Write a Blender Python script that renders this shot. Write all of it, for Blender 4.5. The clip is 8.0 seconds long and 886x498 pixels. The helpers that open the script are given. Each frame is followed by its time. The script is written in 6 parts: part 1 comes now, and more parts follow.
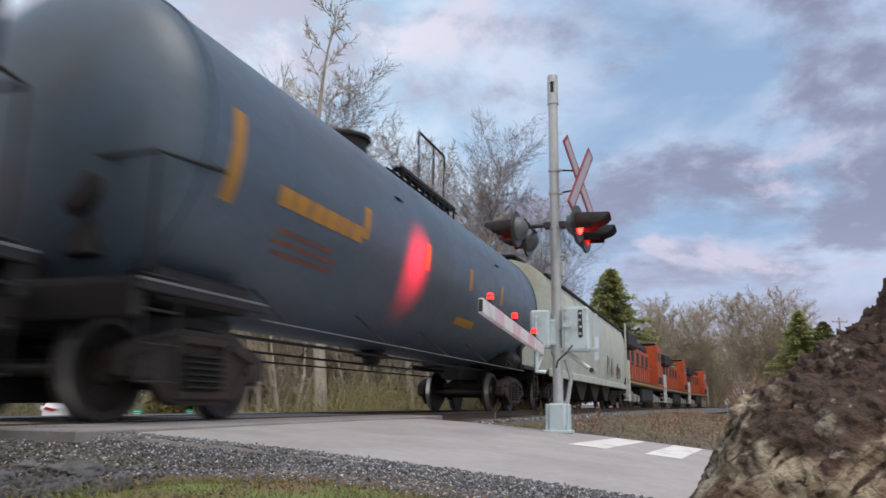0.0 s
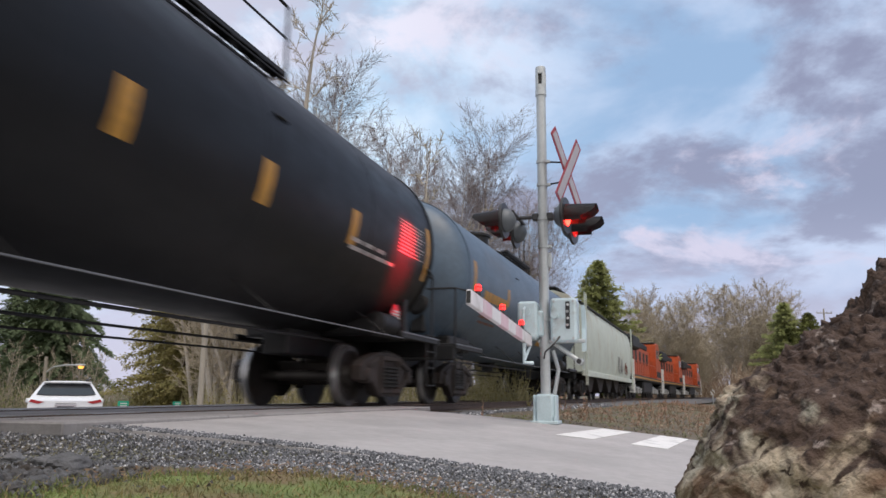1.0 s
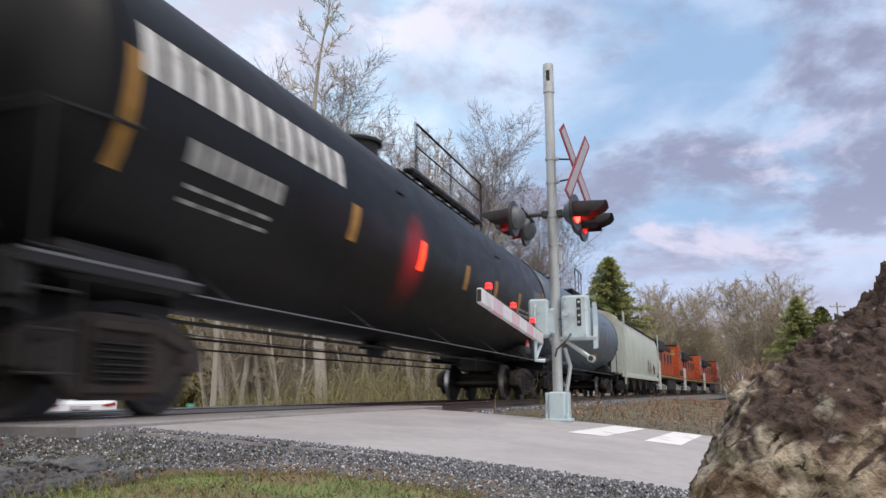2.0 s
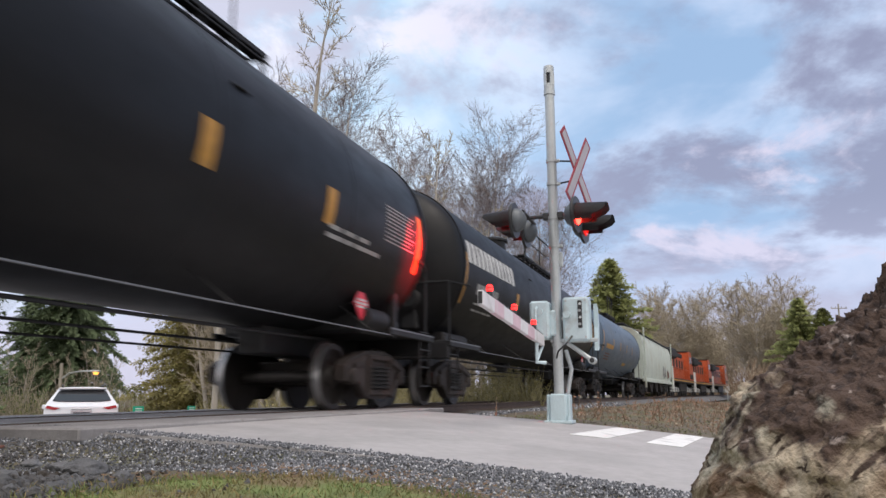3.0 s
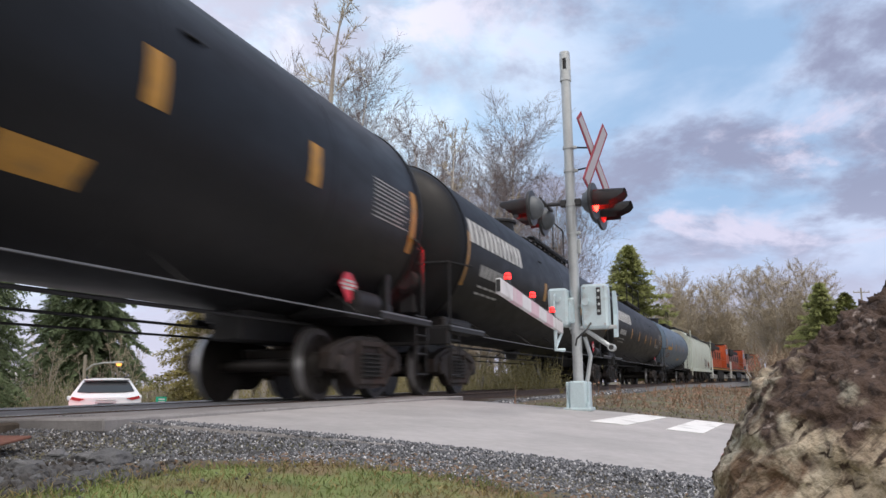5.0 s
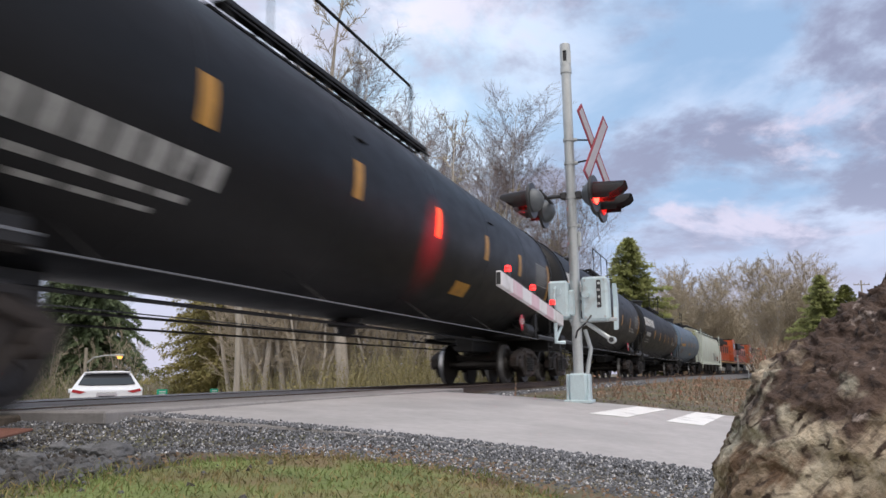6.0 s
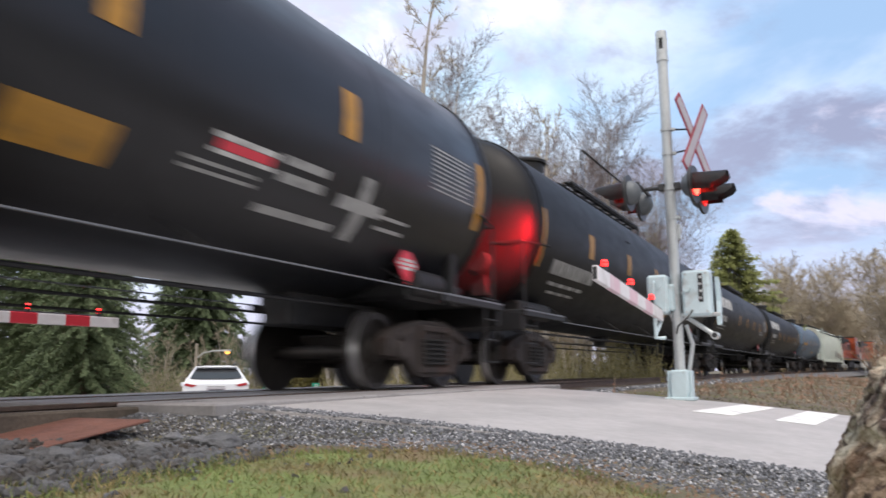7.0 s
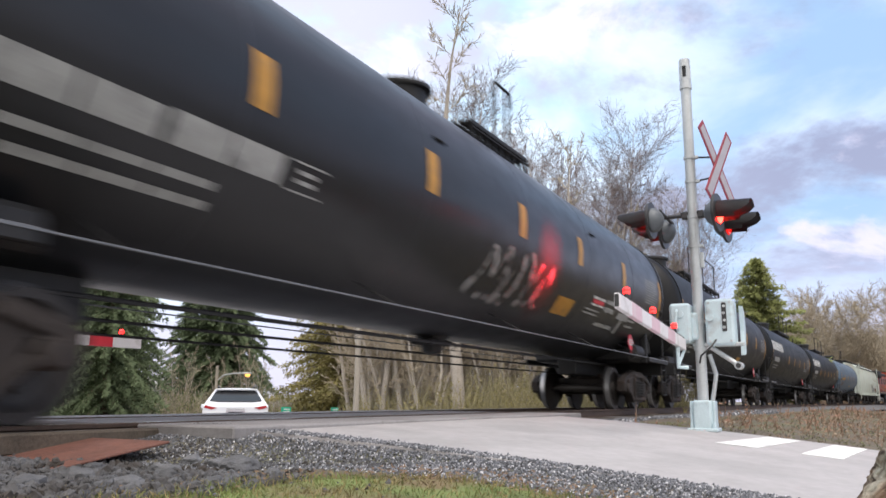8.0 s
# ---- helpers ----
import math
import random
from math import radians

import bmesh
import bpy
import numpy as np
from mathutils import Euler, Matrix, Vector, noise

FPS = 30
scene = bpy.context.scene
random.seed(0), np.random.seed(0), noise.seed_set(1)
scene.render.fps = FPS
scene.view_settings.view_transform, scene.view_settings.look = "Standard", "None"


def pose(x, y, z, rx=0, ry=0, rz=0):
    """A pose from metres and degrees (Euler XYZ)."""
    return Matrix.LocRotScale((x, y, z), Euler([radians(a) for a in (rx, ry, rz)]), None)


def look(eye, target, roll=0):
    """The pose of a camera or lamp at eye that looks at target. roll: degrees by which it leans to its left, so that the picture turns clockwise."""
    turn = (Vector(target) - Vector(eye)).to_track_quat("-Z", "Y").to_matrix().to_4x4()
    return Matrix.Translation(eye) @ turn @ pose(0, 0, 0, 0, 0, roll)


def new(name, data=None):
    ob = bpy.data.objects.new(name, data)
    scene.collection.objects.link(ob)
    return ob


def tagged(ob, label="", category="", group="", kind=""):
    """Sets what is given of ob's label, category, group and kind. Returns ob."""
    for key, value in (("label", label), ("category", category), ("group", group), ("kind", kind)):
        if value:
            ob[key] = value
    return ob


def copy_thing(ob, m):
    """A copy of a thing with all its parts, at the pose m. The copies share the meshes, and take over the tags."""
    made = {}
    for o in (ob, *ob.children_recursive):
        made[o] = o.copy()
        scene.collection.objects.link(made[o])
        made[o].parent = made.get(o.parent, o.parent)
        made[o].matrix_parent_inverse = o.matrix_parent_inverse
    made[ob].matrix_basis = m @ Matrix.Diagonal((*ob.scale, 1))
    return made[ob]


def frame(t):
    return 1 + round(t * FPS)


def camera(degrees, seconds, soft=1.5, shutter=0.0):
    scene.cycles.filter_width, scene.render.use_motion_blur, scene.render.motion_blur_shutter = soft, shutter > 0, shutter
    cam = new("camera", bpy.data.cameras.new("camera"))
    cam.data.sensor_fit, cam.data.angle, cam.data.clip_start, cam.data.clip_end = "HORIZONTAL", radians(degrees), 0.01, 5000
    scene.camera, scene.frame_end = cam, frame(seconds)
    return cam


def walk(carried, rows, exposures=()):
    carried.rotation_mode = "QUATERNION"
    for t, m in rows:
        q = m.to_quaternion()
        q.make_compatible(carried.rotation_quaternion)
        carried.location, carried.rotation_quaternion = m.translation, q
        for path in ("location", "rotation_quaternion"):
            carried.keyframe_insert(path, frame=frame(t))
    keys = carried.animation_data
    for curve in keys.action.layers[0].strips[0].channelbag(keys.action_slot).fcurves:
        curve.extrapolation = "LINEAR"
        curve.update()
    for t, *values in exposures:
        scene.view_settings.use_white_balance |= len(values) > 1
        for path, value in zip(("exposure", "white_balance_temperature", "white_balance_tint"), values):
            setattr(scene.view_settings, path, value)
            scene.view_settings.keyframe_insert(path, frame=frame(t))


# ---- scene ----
cam = camera(60.0, 8.0, soft=1.5, shutter=0.65)
EYE = (0.0, 0.0, 0.19)
# seconds and the camera's turn in degrees: a phone held in one place, panning a little
TURNS = [
    (0.0, 101.331, -0.621, -0.231), (0.5, 101.039, -0.786, -1.562), (1.0, 100.709, -0.477, -1.119),
    (1.5, 100.569, 0.131, -0.321), (3.0, 100.783, 0.285, -0.151), (3.5, 100.441, 0.659, 0.121),
    (4.0, 100.08, 0.87, 0.733), (4.5, 99.981, 0.715, 1.228), (6.0, 99.399, 0.799, 1.287),
    (6.5, 98.772, 0.934, 4.058), (7.0, 99.169, 0.527, 8.369), (7.5, 99.991, 0.175, 10.018),
    (8.0, 101.065, -0.426, 9.794)]
walk(cam, [(t, pose(*EYE, a, b, c)) for t, a, b, c in TURNS],
     exposures=[(0.0, 0.20), (0.4, 0.04), (0.9, 0.28), (2.0, 0.43), (6.4, 0.43), (7.0, 0.68), (8.0, 0.8)])

# ---- the track: arclength s along it, w metres to the camera's side of its middle ----
YAW, DIST, BEND, S1 = radians(17.9), 5.57, 0.00110, 3.5
V0 = (math.sin(YAW), math.cos(YAW))
U0 = (-V0[1], V0[0])


def track(s):
    """Place and heading (radians from +y towards +x) of the track's middle at arclength s."""
    if s <= S1 or BEND == 0:
        return U0[0] * DIST + V0[0] * s, U0[1] * DIST + V0[1] * s, YAW
    x1, y1 = U0[0] * DIST + V0[0] * S1, U0[1] * DIST + V0[1] * S1
    a = YAW + BEND * (s - S1)
    return x1 + (math.cos(YAW) - math.cos(a)) / BEND, y1 + (math.sin(a) - math.sin(YAW)) / BEND, a


def at(s, w, z=0.0):
    """World place beside the straight line of the track."""
    return Vector((U0[0] * (DIST - w) + V0[0] * s, U0[1] * (DIST - w) + V0[1] * s, z))


def beside(s, w, z=0.0):
    """World place beside the bent track."""
    x, y, a = track(s)
    return Vector((x + math.cos(a) * w, y - math.sin(a) * w, z))


def sw(x, y):
    d = x * U0[0] + y * U0[1]
    return x * V0[0] + y * V0[1], DIST - d


TURN0 = 90 - math.degrees(YAW)   # turn that lays a thing's x along the track

# ---- light ----
world = bpy.data.worlds.new("world")
scene.world = world
world.use_nodes = True
nt = world.node_tree
nt.nodes.clear()


def wn(kind, **kw):
    n = nt.nodes.new(kind)
    for k, v in kw.items():
        n.inputs[k].default_value = v
    return n


w_out = wn("ShaderNodeOutputWorld")
w_bg = wn("ShaderNodeBackground", Strength=1.12)
w_sky = nt.nodes.new("ShaderNodeTexSky")
w_sky.sky_type = "NISHITA"
w_sky.sun_disc = False
w_sky.sun_elevation = radians(68)
w_sky.sun_rotation = radians(200)
w_scale = wn("ShaderNodeVectorMath")
w_scale.operation = "SCALE"
w_scale.inputs["Scale"].default_value = 0.11
nt.links.new(w_sky.outputs[0], w_scale.inputs[0])
w_co = wn("ShaderNodeTexCoord")
w_sep = wn("ShaderNodeSeparateXYZ")
nt.links.new(w_co.outputs["Generated"], w_sep.inputs[0])
w_h = wn("ShaderNodeMath")
w_h.operation = "ADD"
w_h.inputs[1].default_value = 0.34
nt.links.new(w_sep.outputs["Z"], w_h.inputs[0])
w_hm = wn("ShaderNodeMath")
w_hm.operation = "MAXIMUM"
w_hm.inputs[1].default_value = 0.12
nt.links.new(w_h.outputs[0], w_hm.inputs[0])
w_div = wn("ShaderNodeVectorMath")
w_div.operation = "DIVIDE"
w_cmb = wn("ShaderNodeCombineXYZ")
for i in range(3):
    nt.links.new(w_hm.outputs[0], w_cmb.inputs[i])
nt.links.new(w_co.outputs["Generated"], w_div.inputs[0])
nt.links.new(w_cmb.outputs[0], w_div.inputs[1])


def cloud_noise(scale, detail, offset, lo, hi, rough=0.55, dist=0.3):
    m = wn("ShaderNodeMapping")
    m.inputs["Location"].default_value = offset
    nt.links.new(w_div.outputs[0], m.inputs[0])
    n = wn("ShaderNodeTexNoise", Scale=scale, Detail=detail, Roughness=rough, Distortion=dist)
    nt.links.new(m.outputs[0], n.inputs["Vector"])
    r = wn("ShaderNodeMapRange")
    r.interpolation_type = "SMOOTHSTEP"
    r.inputs["From Min"].default_value, r.inputs["From Max"].default_value = lo, hi
    nt.links.new(n.outputs["Fac"], r.inputs["Value"])
    return r.outputs["Result"]


def wmix(fac, a, b):
    m = nt.nodes.new("ShaderNodeMix")
    m.data_type = "RGBA"
    nt.links.new(fac, m.inputs["Factor"])
    for sock, v in ((m.inputs[6], a), (m.inputs[7], b)):
        if isinstance(v, tuple):
            sock.default_value = (*v, 1)
        else:
            nt.links.new(v, sock)
    return m.outputs[2]


# broken evening cloud: pale towards the west, blue gaps, lavender-grey banks, pink edges
def wrange(sock, lo, hi, to=1.0):
    r = wn("ShaderNodeMapRange")
    r.interpolation_type = "SMOOTHSTEP"
    r.inputs["From Min"].default_value, r.inputs["From Max"].default_value, r.inputs["To Max"].default_value = lo, hi, to
    nt.links.new(sock, r.inputs["Value"])
    return r.outputs["Result"]


east = wrange(w_sep.outputs["X"], -0.30, 0.30)
behind = wrange(w_sep.outputs["Y"], 0.15, -0.5)
clear = wmix(east, (0.44, 0.63, 0.80), (0.25, 0.37, 0.55))
veil = wmix(cloud_noise(2.0, 6, (3.1, 0.4, 0), 0.40, 0.62), clear, wmix(east, (0.74, 0.84, 0.92), (0.46, 0.54, 0.70)))
bank = wmix(cloud_noise(2.6, 7, (5.2, 1.9, 0), 0.42, 0.57, 0.58, 0.2), veil, wmix(east, (0.50, 0.50, 0.60), (0.225, 0.235, 0.335)))
pink = wmix(cloud_noise(3.4, 7, (7.7, 2.2, 0), 0.54, 0.70, 0.6, 0.4), bank, wmix(east, (0.76, 0.76, 0.85), (0.55, 0.51, 0.62)))
bank = wmix(wrange(w_sep.outputs["Z"], 0.24, 0.04, 0.8), pink, (0.44, 0.43, 0.58))
bank = wmix(behind, bank, (0.80, 0.76, 0.74))
w_mix = nt.nodes.new("ShaderNodeMix")
w_mix.data_type = "RGBA"
w_mix.inputs["Factor"].default_value = 0.86
nt.links.new(w_scale.outputs[0], w_mix.inputs[6])
nt.links.new(bank, w_mix.inputs[7])
nt.links.new(w_mix.outputs[2], w_bg.inputs["Color"])
nt.links.new(w_bg.outputs[0], w_out.inputs[0])

sun = new("sun", bpy.data.lights.new("sun", "SUN"))
sun.data.energy, sun.data.angle, sun.data.color = 1.35, radians(35), (1.0, 0.90, 0.80)
sun.matrix_world = look((7, -9, 28), (0, 0, 0))

# ---- materials ----


def mat(name, color, rough=0.6, metal=0.0, vary=0.25, scale=6.0, bump=0.15, bscale=60.0, dirt=None, dirt_lo=0.55,
        dirt_hi=0.75, dscale=1.5, stretch=(1, 1, 1), rand=0.0, emit=0.0, coat=0.0):
    """A surface with colour at two scales, stains of another colour and fine relief, at real size."""
    m = bpy.data.materials.new(name)
    m.use_nodes = True
    t = m.node_tree
    b = t.nodes["Principled BSDF"]
    b.inputs["Roughness"].default_value, b.inputs["Metallic"].default_value = rough, metal
    b.inputs["Coat Weight"].default_value = coat
    co = t.nodes.new("ShaderNodeTexCoord")
    mp = t.nodes.new("ShaderNodeMapping")
    mp.inputs["Scale"].default_value = stretch
    t.links.new(co.outputs["Object"], mp.inputs[0])

    def noise_node(sc, detail=4):
        n = t.nodes.new("ShaderNodeTexNoise")
        n.inputs["Scale"].default_value, n.inputs["Detail"].default_value = sc, detail
        t.links.new(mp.outputs[0], n.inputs["Vector"])
        return n.outputs["Fac"]

    def mixed(fac, a, c):
        x = t.nodes.new("ShaderNodeMix")
        x.data_type = "RGBA"
        t.links.new(fac, x.inputs["Factor"])
        for sock, v in ((x.inputs[6], a), (x.inputs[7], c)):
            if isinstance(v, tuple):
                sock.default_value = (*v, 1)
            else:
                t.links.new(v, sock)
        return x.outputs[2]

    def ramp(fac, lo, hi):
        r = t.nodes.new("ShaderNodeMapRange")
        r.inputs["From Min"].default_value, r.inputs["From Max"].default_value = lo, hi
        t.links.new(fac, r.inputs["Value"])
        return r.outputs["Result"]

    dark = tuple(c * (1 - vary) for c in color)
    lite = tuple(min(1, c * (1 + vary)) for c in color)
    col = mixed(ramp(noise_node(scale), 0.3, 0.7), dark, lite)
    fine = mixed(ramp(noise_node(scale * 9, 2), 0.35, 0.65), tuple(c * (1 - vary * 0.7) for c in color), lite)
    x = t.nodes.new("ShaderNodeMix")
    x.data_type = "RGBA"
    x.inputs["Factor"].default_value = 0.4
    t.links.new(col, x.inputs[6])
    t.links.new(fine, x.inputs[7])
    col = x.outputs[2]
    if rand:
        oi = t.nodes.new("ShaderNodeObjectInfo")
        hs = t.nodes.new("ShaderNodeHueSaturation")
        t.links.new(ramp(oi.outputs["Random"], -1 / rand * (1 - rand), 1 + 1 / rand * 0 + 1 / rand), hs.inputs["Value"])
        mr = hs.inputs["Value"].links[0].from_node
        mr.inputs["From Min"].default_value, mr.inputs["From Max"].default_value = 0, 1
        mr.inputs["To Min"].default_value, mr.inputs["To Max"].default_value = 1 - rand, 1 + rand
        t.links.new(col, hs.inputs["Color"])
        col = hs.outputs[0]
    if dirt:
        col = mixed(ramp(noise_node(dscale, 6), dirt_lo, dirt_hi), col, dirt)
    t.links.new(col, b.inputs["Base Color"])
    rr = t.nodes.new("ShaderNodeMapRange")
    rr.inputs["To Min"].default_value, rr.inputs["To Max"].default_value = max(0.03, rough - 0.12), min(1, rough + 0.12)
    t.links.new(noise_node(scale * 3), rr.inputs["Value"])
    t.links.new(rr.outputs["Result"], b.inputs["Roughness"])
    if bump:
        bp = t.nodes.new("ShaderNodeBump")
        bp.inputs["Strength"].default_value, bp.inputs["Distance"].default_value = bump, 0.02
        t.links.new(noise_node(bscale, 5), bp.inputs["Height"])
        t.links.new(bp.outputs[0], b.inputs["Normal"])
    if emit:
        b.inputs["Emission Color"].default_value = (*color, 1)
        b.inputs["Emission Strength"].default_value = emit
    return m


M_BLACK = mat("black tank paint", (0.008, 0.009, 0.011), 0.46, vary=0.3, scale=1.2, bump=0.05, bscale=5,
              dirt=(0.020, 0.018, 0.017), dscale=0.5, dirt_lo=0.4, dirt_hi=1.0, stretch=(0.5, 1, 1))
M_BLACK.node_tree.nodes["Principled BSDF"].inputs["Specular IOR Level"].default_value = 0.22
M_SHINY = mat("washed black tank paint", (0.010, 0.011, 0.014), 0.34, vary=0.25, scale=1.2, bump=0.04, bscale=5,
              dirt=(0.022, 0.021, 0.022), dscale=0.6, dirt_lo=0.45, dirt_hi=1.0, stretch=(0.5, 1, 1))
M_SHINY.node_tree.nodes["Principled BSDF"].inputs["Specular IOR Level"].default_value = 0.45
M_BLUE = mat("slate blue tank paint", (0.085, 0.125, 0.175), 0.42, vary=0.2, scale=1.2, bump=0.04, bscale=7,
             dirt=(0.09, 0.09, 0.09), dscale=0.8, dirt_lo=0.5, dirt_hi=0.9, stretch=(0.5, 1, 1))
M_TRUCK = mat("rusty cast steel", (0.030, 0.023, 0.020), 0.75, vary=0.4, scale=5, bump=0.3, bscale=40,
              dirt=(0.055, 0.030, 0.022), dscale=2.5)
M_STEEL = mat("black frame steel", (0.010, 0.010, 0.011), 0.6, vary=0.3, scale=4, bump=0.15, bscale=40,
              dirt=(0.022, 0.017, 0.015), dscale=2)
M_BRIGHT = mat("worn bare steel", (0.45, 0.45, 0.46), 0.35, 0.9, vary=0.2, scale=8, bump=0.1)
M_EDGE = mat("galvanised edge", (0.16, 0.165, 0.175), 0.45, 0.4, vary=0.25, scale=5, bump=0.1)
M_WHEEL = mat("wheel steel", (0.045, 0.04, 0.037), 0.5, 0.5, vary=0.3, scale=6, bump=0.15)
M_AMBER = mat("amber reflective tape", (0.44, 0.22, 0.03), 0.45, vary=0.25, scale=9, bump=0.05, dirt=(0.25, 0.15, 0.05), dscale=5)
M_WHITE = mat("white stencil paint", (0.62, 0.62, 0.60), 0.55, vary=0.15, scale=9, bump=0.05, dirt=(0.2, 0.19, 0.18), dscale=4)
M_GREYSTENCIL = mat("faded grey stencil paint", (0.34, 0.34, 0.33), 0.6, vary=0.2, scale=9, bump=0.05, dirt=(0.1, 0.1, 0.1), dscale=4)
M_REDSIGN = mat("red placard", (0.72, 0.05, 0.08), 0.45, vary=0.15, scale=9, bump=0.03)
M_CREAM = mat("cream hopper paint", (0.52, 0.57, 0.51), 0.55, vary=0.12, scale=1.2, bump=0.05, bscale=9,
              dirt=(0.36, 0.28, 0.18), dscale=0.9, dirt_lo=0.55, dirt_hi=0.85)
M_ORANGE = mat("orange locomotive paint", (0.44, 0.075, 0.018), 0.45, vary=0.25, scale=1.5, bump=0.03, bscale=9,
               dirt=(0.18, 0.06, 0.03), dscale=1.2)
M_GALV = mat("galvanised mast steel", (0.50, 0.53, 0.54), 0.45, 0.35, vary=0.12, scale=5, bump=0.06, bscale=50,
             dirt=(0.36, 0.38, 0.38), dscale=3)
M_CABINET = mat("pale aluminium casting", (0.56, 0.68, 0.72), 0.45, 0.2, vary=0.1, scale=5, bump=0.08, bscale=50,
                dirt=(0.36, 0.38, 0.37), dscale=4)
M_DOME = mat("grey cast lamp back", (0.12, 0.135, 0.15), 0.5, 0.2, vary=0.15, scale=8, bump=0.05)
M_HOOD = mat("matt black hood", (0.03, 0.03, 0.032), 0.4, vary=0.2, scale=8, bump=0.05)
M_LENS_ON = mat("lit red lens", (1.0, 0.020, 0.012), 0.3, vary=0.05, emit=14.0, bump=0)
M_ARMLENS = mat("small red arm lens", (1.0, 0.02, 0.018), 0.25, vary=0.35, scale=40, emit=3.2, bump=0)
M_LENS_DIM = mat("red lens", (0.5, 0.008, 0.006), 0.25, vary=0.1, emit=1.2, bump=0)
M_ARM = mat("white gate arm", (0.72, 0.70, 0.72), 0.5, vary=0.08, scale=6, bump=0.04, dirt=(0.5, 0.48, 0.47), dscale=4)
M_ARMRED = mat("faded red band", (0.66, 0.47, 0.53), 0.5, vary=0.12, scale=6, bump=0.04, dirt=(0.66, 0.55, 0.58), dscale=5)
M_BANDRED = mat("red arm band", (0.60, 0.04, 0.06), 0.45, vary=0.12, scale=6, bump=0.03)
M_XRED = mat("dark red sign border", (0.30, 0.035, 0.05), 0.5, vary=0.15, scale=9, bump=0.03)
M_XWHITE = mat("greyed white sign", (0.42, 0.40, 0.44), 0.5, vary=0.08, scale=9, bump=0.03)
M_ROAD = mat("worn grey asphalt", (0.42, 0.405, 0.405), 0.85, vary=0.16, scale=1.3, bump=0.35, bscale=130,
             dirt=(0.335, 0.325, 0.325), dscale=0.9, dirt_lo=0.5, dirt_hi=0.8)
M_PAINT = mat("white road paint", (0.82, 0.82, 0.81), 0.7, vary=0.1, scale=6, bump=0.3, bscale=120, dirt=(0.4, 0.4, 0.39), dscale=5)
M_GRAVEL = mat("grey gravel", (0.14, 0.14, 0.145), 0.9, vary=0.5, scale=9, bump=0.8, bscale=45, dirt=(0.09, 0.08, 0.07), dscale=2.0)
M_STONE = mat("ballast stone", (0.12, 0.122, 0.128), 0.85, vary=0.35, scale=20, bump=0.4, bscale=70, rand=0.45)
M_SOIL = mat("weedy soil", (0.12, 0.098, 0.072), 0.95, vary=0.4, scale=2.5, bump=0.8, bscale=25, dirt=(0.13, 0.13, 0.065), dscale=0.8, dirt_lo=0.45, dirt_hi=0.65)
M_GRASS = mat("short grass", (0.155, 0.195, 0.062), 0.85, vary=0.45, scale=3, bump=0.4, dirt=(0.19, 0.145, 0.075), dscale=2.2, dirt_lo=0.44, dirt_hi=0.64)
M_DRY = mat("dry brown weeds", (0.27, 0.19, 0.13), 0.9, vary=0.35, scale=1.5, bump=0.1)
M_REDWEED = mat("reddish dry stalks", (0.28, 0.16, 0.11), 0.9, vary=0.35, scale=1.5, bump=0.1)
M_RAIL = mat("rusty rail", (0.09, 0.06, 0.045), 0.6, 0.5, vary=0.3, scale=8, bump=0.15)
M_RAILTOP = mat("polished rail head", (0.5, 0.49, 0.48), 0.25, 1.0, vary=0.1, scale=8, bump=0.03)
M_TIE = mat("tarred timber", (0.085, 0.068, 0.052), 0.9, vary=0.4, scale=6, bump=0.5, bscale=30)
M_RUST = mat("rust-red steel plate", (0.18, 0.08, 0.058), 0.75, vary=0.35, scale=4, bump=0.3, bscale=40, dirt=(0.13, 0.06, 0.045), dscale=2.5)
M_BARK = mat("pale grey bark", (0.42, 0.38, 0.33), 0.9, vary=0.3, scale=3, bump=0.3, bscale=20)
M_TWIG = mat("grey brown twigs", (0.40, 0.345, 0.26), 0.9, vary=0.3, scale=2, bump=0.1)
M_TALLTWIG = mat("brown grey twigs of tall trees", (0.24, 0.20, 0.192), 0.9, vary=0.3, scale=2, bump=0.1)
M_OLIVETWIG = mat("mossy olive twigs", (0.30, 0.27, 0.15), 0.9, vary=0.35, scale=2, bump=0.1)
M_FIR = mat("fir needles", (0.21, 0.23, 0.075), 0.8, vary=0.5, scale=1.2, bump=0.2, bscale=20, dirt=(0.17, 0.17, 0.06), dscale=0.7)
M_CEDAR = mat("bronzed cedar foliage", (0.23, 0.20, 0.07), 0.8, vary=0.45, scale=1.2, bump=0.2, bscale=20, dirt=(0.12, 0.14, 0.05), dscale=0.6)
M_DARKFIR = mat("dark cedar foliage", (0.10, 0.135, 0.065), 0.8, vary=0.5, scale=1.2, bump=0.2, bscale=20)
M_TRUNK = mat("brown bark", (0.12, 0.085, 0.06), 0.9, vary=0.35, scale=3, bump=0.4, bscale=20)
M_CARPAINT = mat("white car paint", (0.72, 0.74, 0.78), 0.25, vary=0.03, scale=3, bump=0, coat=0.5)
M_GLASS = mat("dark tinted glass", (0.03, 0.032, 0.036), 0.08, vary=0.1, scale=3, bump=0)
M_TYRE = mat("tyre rubber", (0.02, 0.02, 0.02), 0.8, vary=0.2, scale=8, bump=0.1)
M_TAIL = mat("red tail lamp", (0.35, 0.015, 0.02), 0.2, vary=0.1, scale=9, bump=0, coat=0.3)
M_POLE = mat("weathered pole wood", (0.34, 0.31, 0.26), 0.85, vary=0.25, scale=3, bump=0.3, stretch=(3, 3, 0.4))
M_GREENSIGN = mat("green road sign", (0.0, 0.30, 0.18), 0.5, vary=0.08, bump=0)
M_SODIUM = mat("sodium lamp lens", (1.0, 0.42, 0.08), 0.4, vary=0.05, emit=1.6, bump=0)

# ---- mesh helpers ----


